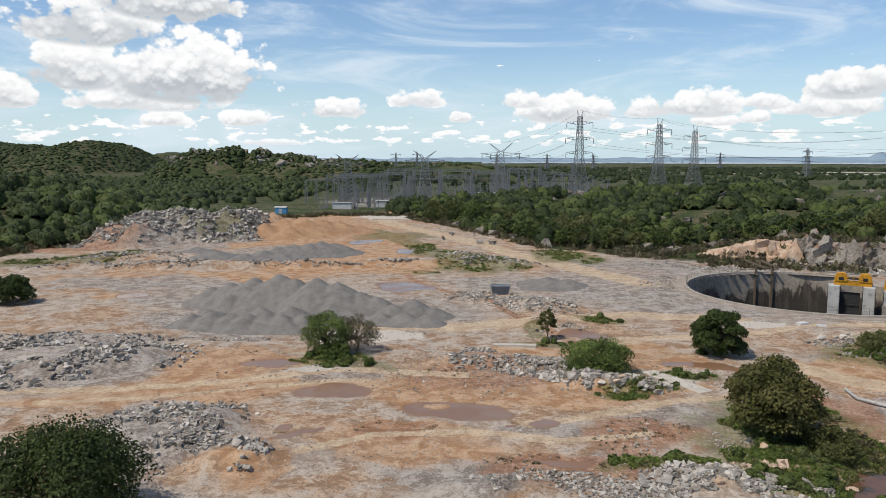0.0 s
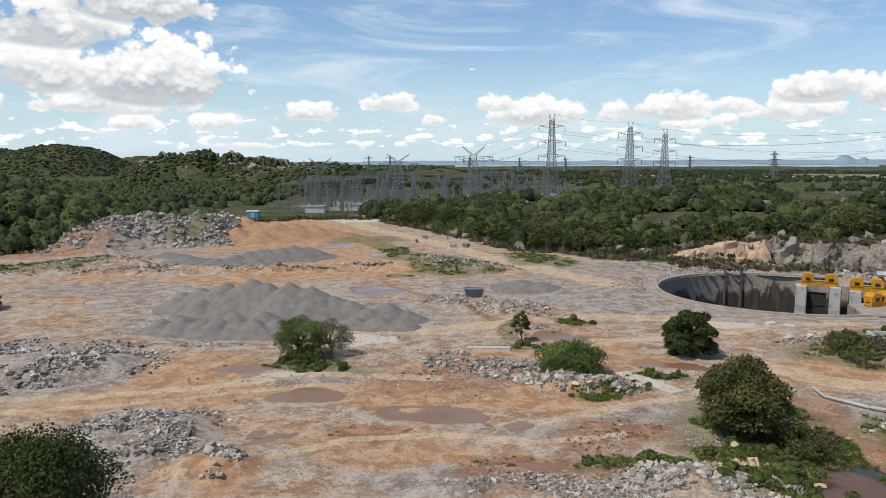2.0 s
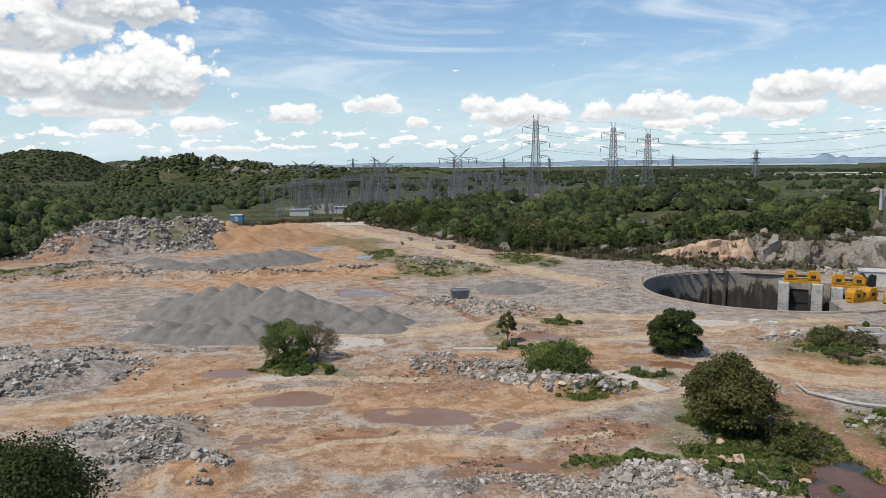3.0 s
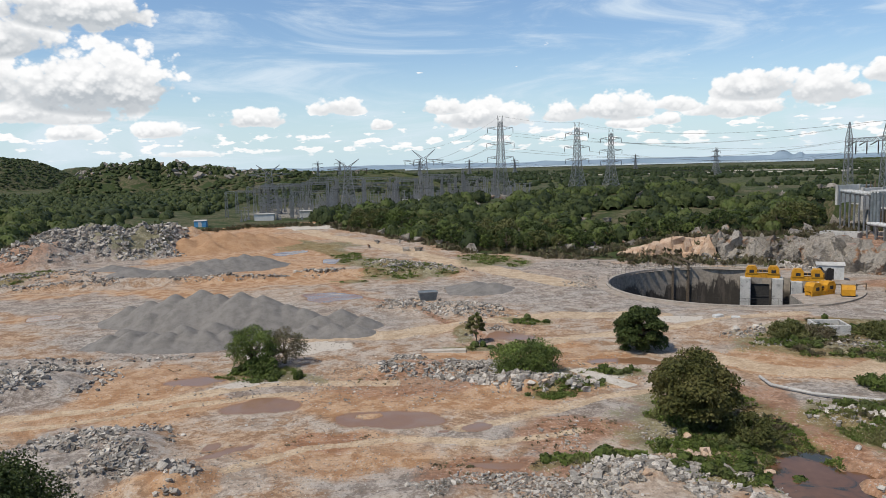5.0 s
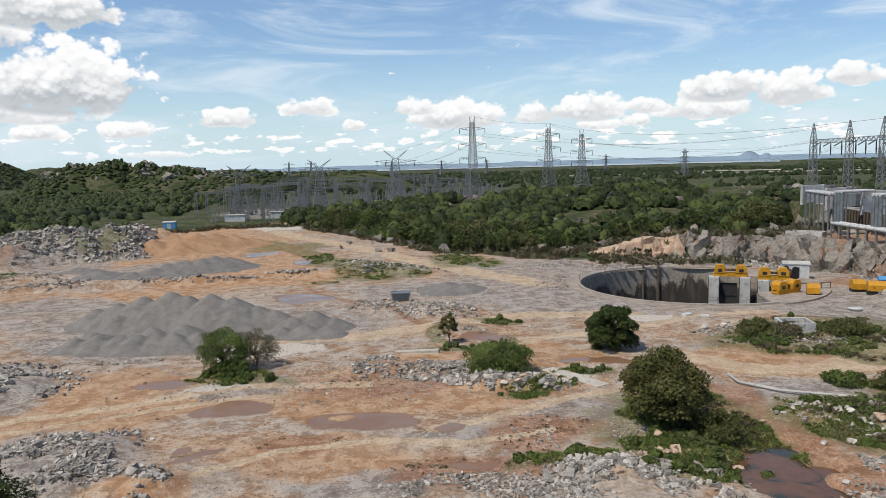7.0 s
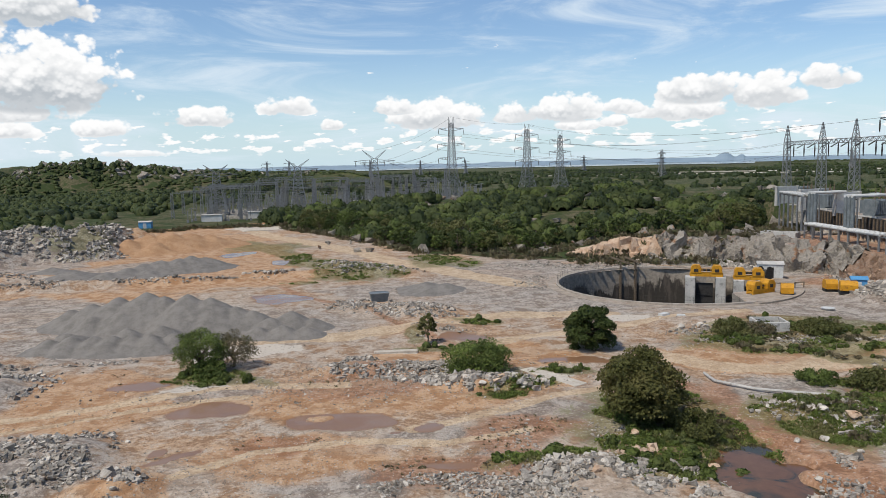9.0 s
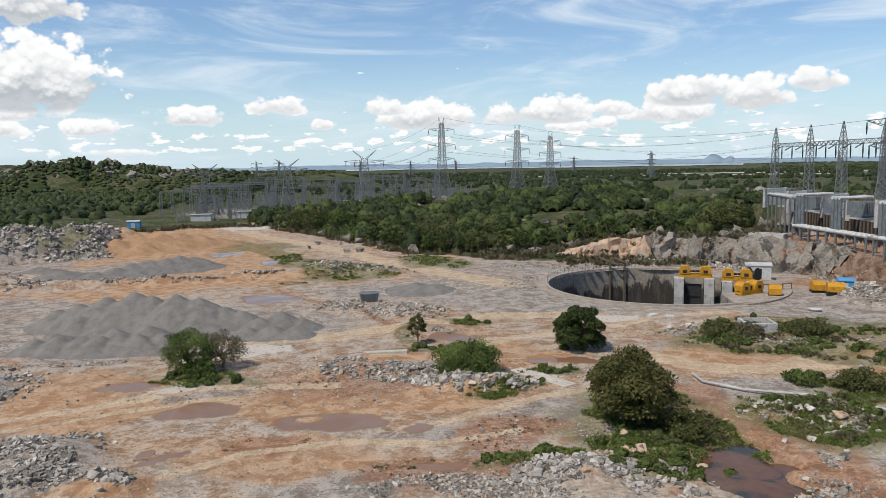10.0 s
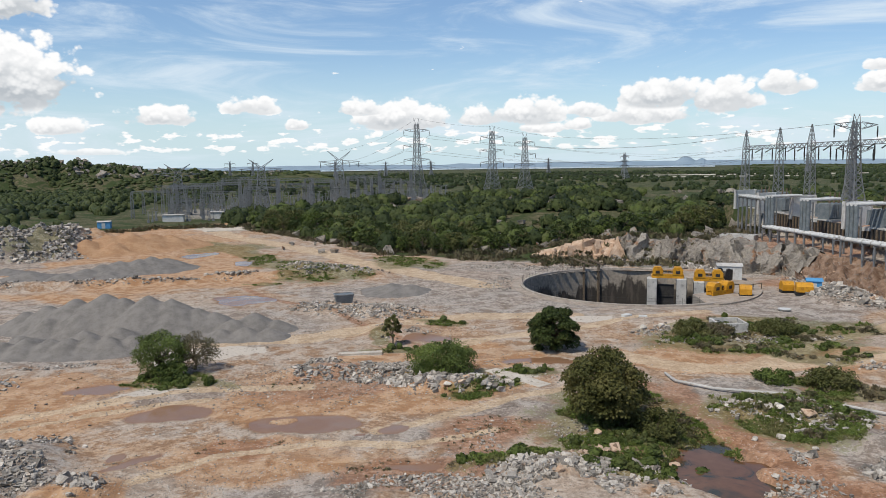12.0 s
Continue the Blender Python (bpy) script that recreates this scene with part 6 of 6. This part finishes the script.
o_ = thing("water_pipe", 0, 0, 0, "long grey pipeline laid along the track", "pipe")
run_ = ((41.9, 74.4), (41.4, 71.3), (43.8, 67.6), (49.0, 63.2), (55.0, 56.9), (62.0, 49.5))
for (ax, ay), (bx, by) in zip(run_, run_[1:]):
    part("pipe_length", tube([(ax, ay, float(terrain(ax, ay)) + 0.25), (bx, by, float(terrain(bx, by)) + 0.25)], [0.16, 0.16], 8), CONCRETE, o_)
o_ = thing("steel_dish", 78.2, 102.0, float(terrain(78.2, 102.0)), "round white basin lying on the ground", "basin")
part("bowl", tube([(0, 0, 0.0), (0, 0, 0.25), (0, 0, 0.35)], [0.7, 1.0, 1.05], 18), WHITE, o_)
o_ = thing("trestle", 85.5, 119.3, float(terrain(85.5, 119.3)), "rusty steel trestle on the yard", "trestle")
for s_ in (-1, 1):
    part("leg", bar((s_ * 0.9, 0, 0), (s_ * 0.9, 0, 1.4), 0.14), BARK, o_)
part("crossbar", bar((-1.0, 0, 1.3), (1.0, 0, 1.3), 0.14), BARK, o_)
# light railing round the rim
o_ = thing("rim_railing", PIT[0], PIT[1], 0.0, "thin dark pipe railing round the shaft", "railing")
for k_ in range(60, 275, 4):
    a_ = radians(k_)
    x, y = (PIT_R + 0.3) * math.cos(a_), (PIT_R + 0.3) * math.sin(a_)
    part("post", bar((x, y, 0.4), (x, y, 1.5), 0.03), BLACK, o_)
for z_ in (0.95, 1.5):
    part("rail", tube([((PIT_R + 0.3) * math.cos(radians(k_)), (PIT_R + 0.3) * math.sin(radians(k_)), z_) for k_ in range(60, 275, 4)], [0.013] * 54, 4), BLACK, o_)

# ---- distance ----
rng = np.random.default_rng(9)
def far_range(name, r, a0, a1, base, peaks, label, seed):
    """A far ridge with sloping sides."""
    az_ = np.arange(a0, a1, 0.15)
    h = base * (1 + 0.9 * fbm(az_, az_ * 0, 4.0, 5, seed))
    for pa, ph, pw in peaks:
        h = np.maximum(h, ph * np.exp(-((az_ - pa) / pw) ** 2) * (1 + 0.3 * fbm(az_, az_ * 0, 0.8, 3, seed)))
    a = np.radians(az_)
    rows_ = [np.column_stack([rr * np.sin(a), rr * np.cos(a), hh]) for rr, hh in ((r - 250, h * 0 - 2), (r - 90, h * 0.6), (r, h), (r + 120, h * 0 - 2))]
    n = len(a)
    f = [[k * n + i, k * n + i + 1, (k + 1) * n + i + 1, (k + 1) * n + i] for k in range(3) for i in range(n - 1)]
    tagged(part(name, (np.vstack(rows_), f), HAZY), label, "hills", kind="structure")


# this ridge is blue only from the haze painted into its material
far_range("backdrop", 4700, -14, 54, 27, ((30.5, 56, 0.8), (31.6, 46, 0.5), (5, 31, 4), (14, 29, 3)), "far hills along the horizon, coloured blue for haze", 11)
WATER, k_, s_ = material("river_water", 0.12)
s_.inputs["Base Color"].default_value = (0.26, 0.29, 0.30, 1)
s_.inputs["Specular IOR Level"].default_value = 0.5
bump(k_, s_, k_.noise(k_.add("ShaderNodeNewGeometry").outputs["Position"], 0.2, 3.0), 0.1, 0.3)
a_ = np.radians(np.arange(3.0, 33.0, 0.5))
near_, far_ = 3200 + 500 * fbm(a_ * 60, a_ * 0, 3, 4, 2), 4300 + 300 * fbm(a_ * 60, a_ * 0, 3, 4, 5)
v_ = np.vstack([np.column_stack([r_ * np.sin(a_), r_ * np.cos(a_), np.full(len(a_), 2.0)]) for r_ in (near_, far_)])
n_ = len(a_)
tagged(part("water", (v_, [[i, i + 1, n_ + i + 1, n_ + i] for i in range(n_ - 1)]), WATER), "pale wide river far across the plain", "river", kind="structure")

# the shallow pool in the stream bed: rust-red bed showing through, green-dark where deeper
POOL, k_, s_ = material("pool_water", 0.08)
p_ = k_.add("ShaderNodeNewGeometry").outputs["Position"]
deep_ = k_.step(k_.noise(p_, 0.22, 5.0, 0.6, 0.8), 0.44, 0.58)
tint_ = k_.mix(k_.noise(p_, 1.2, 5.0, 0.6), (0.085, 0.040, 0.018), (0.17, 0.085, 0.042))
k_.put(s_.inputs["Base Color"], k_.mix(deep_, tint_, (0.034, 0.034, 0.022)))
s_.inputs["Specular IOR Level"].default_value = 0.3
bump(k_, s_, k_.noise(p_, 2.5, 3.0), 0.06, 0.1)
a_ = np.arange(0, 360, 5.0)
u_, w_ = 7.5 * np.cos(np.radians(a_)), 13.0 * np.sin(np.radians(a_))
c_, d_ = math.cos(radians(-12)), math.sin(radians(-12))
v_ = np.column_stack([34.2 + u_ * c_ - w_ * d_, 50.0 + u_ * d_ + w_ * c_, np.full(len(a_), -0.58)])
tagged(part("pool", (v_, [list(range(len(a_)))]), POOL), "shallow still water over a rust-red stream bed", "pool", kind="structure")
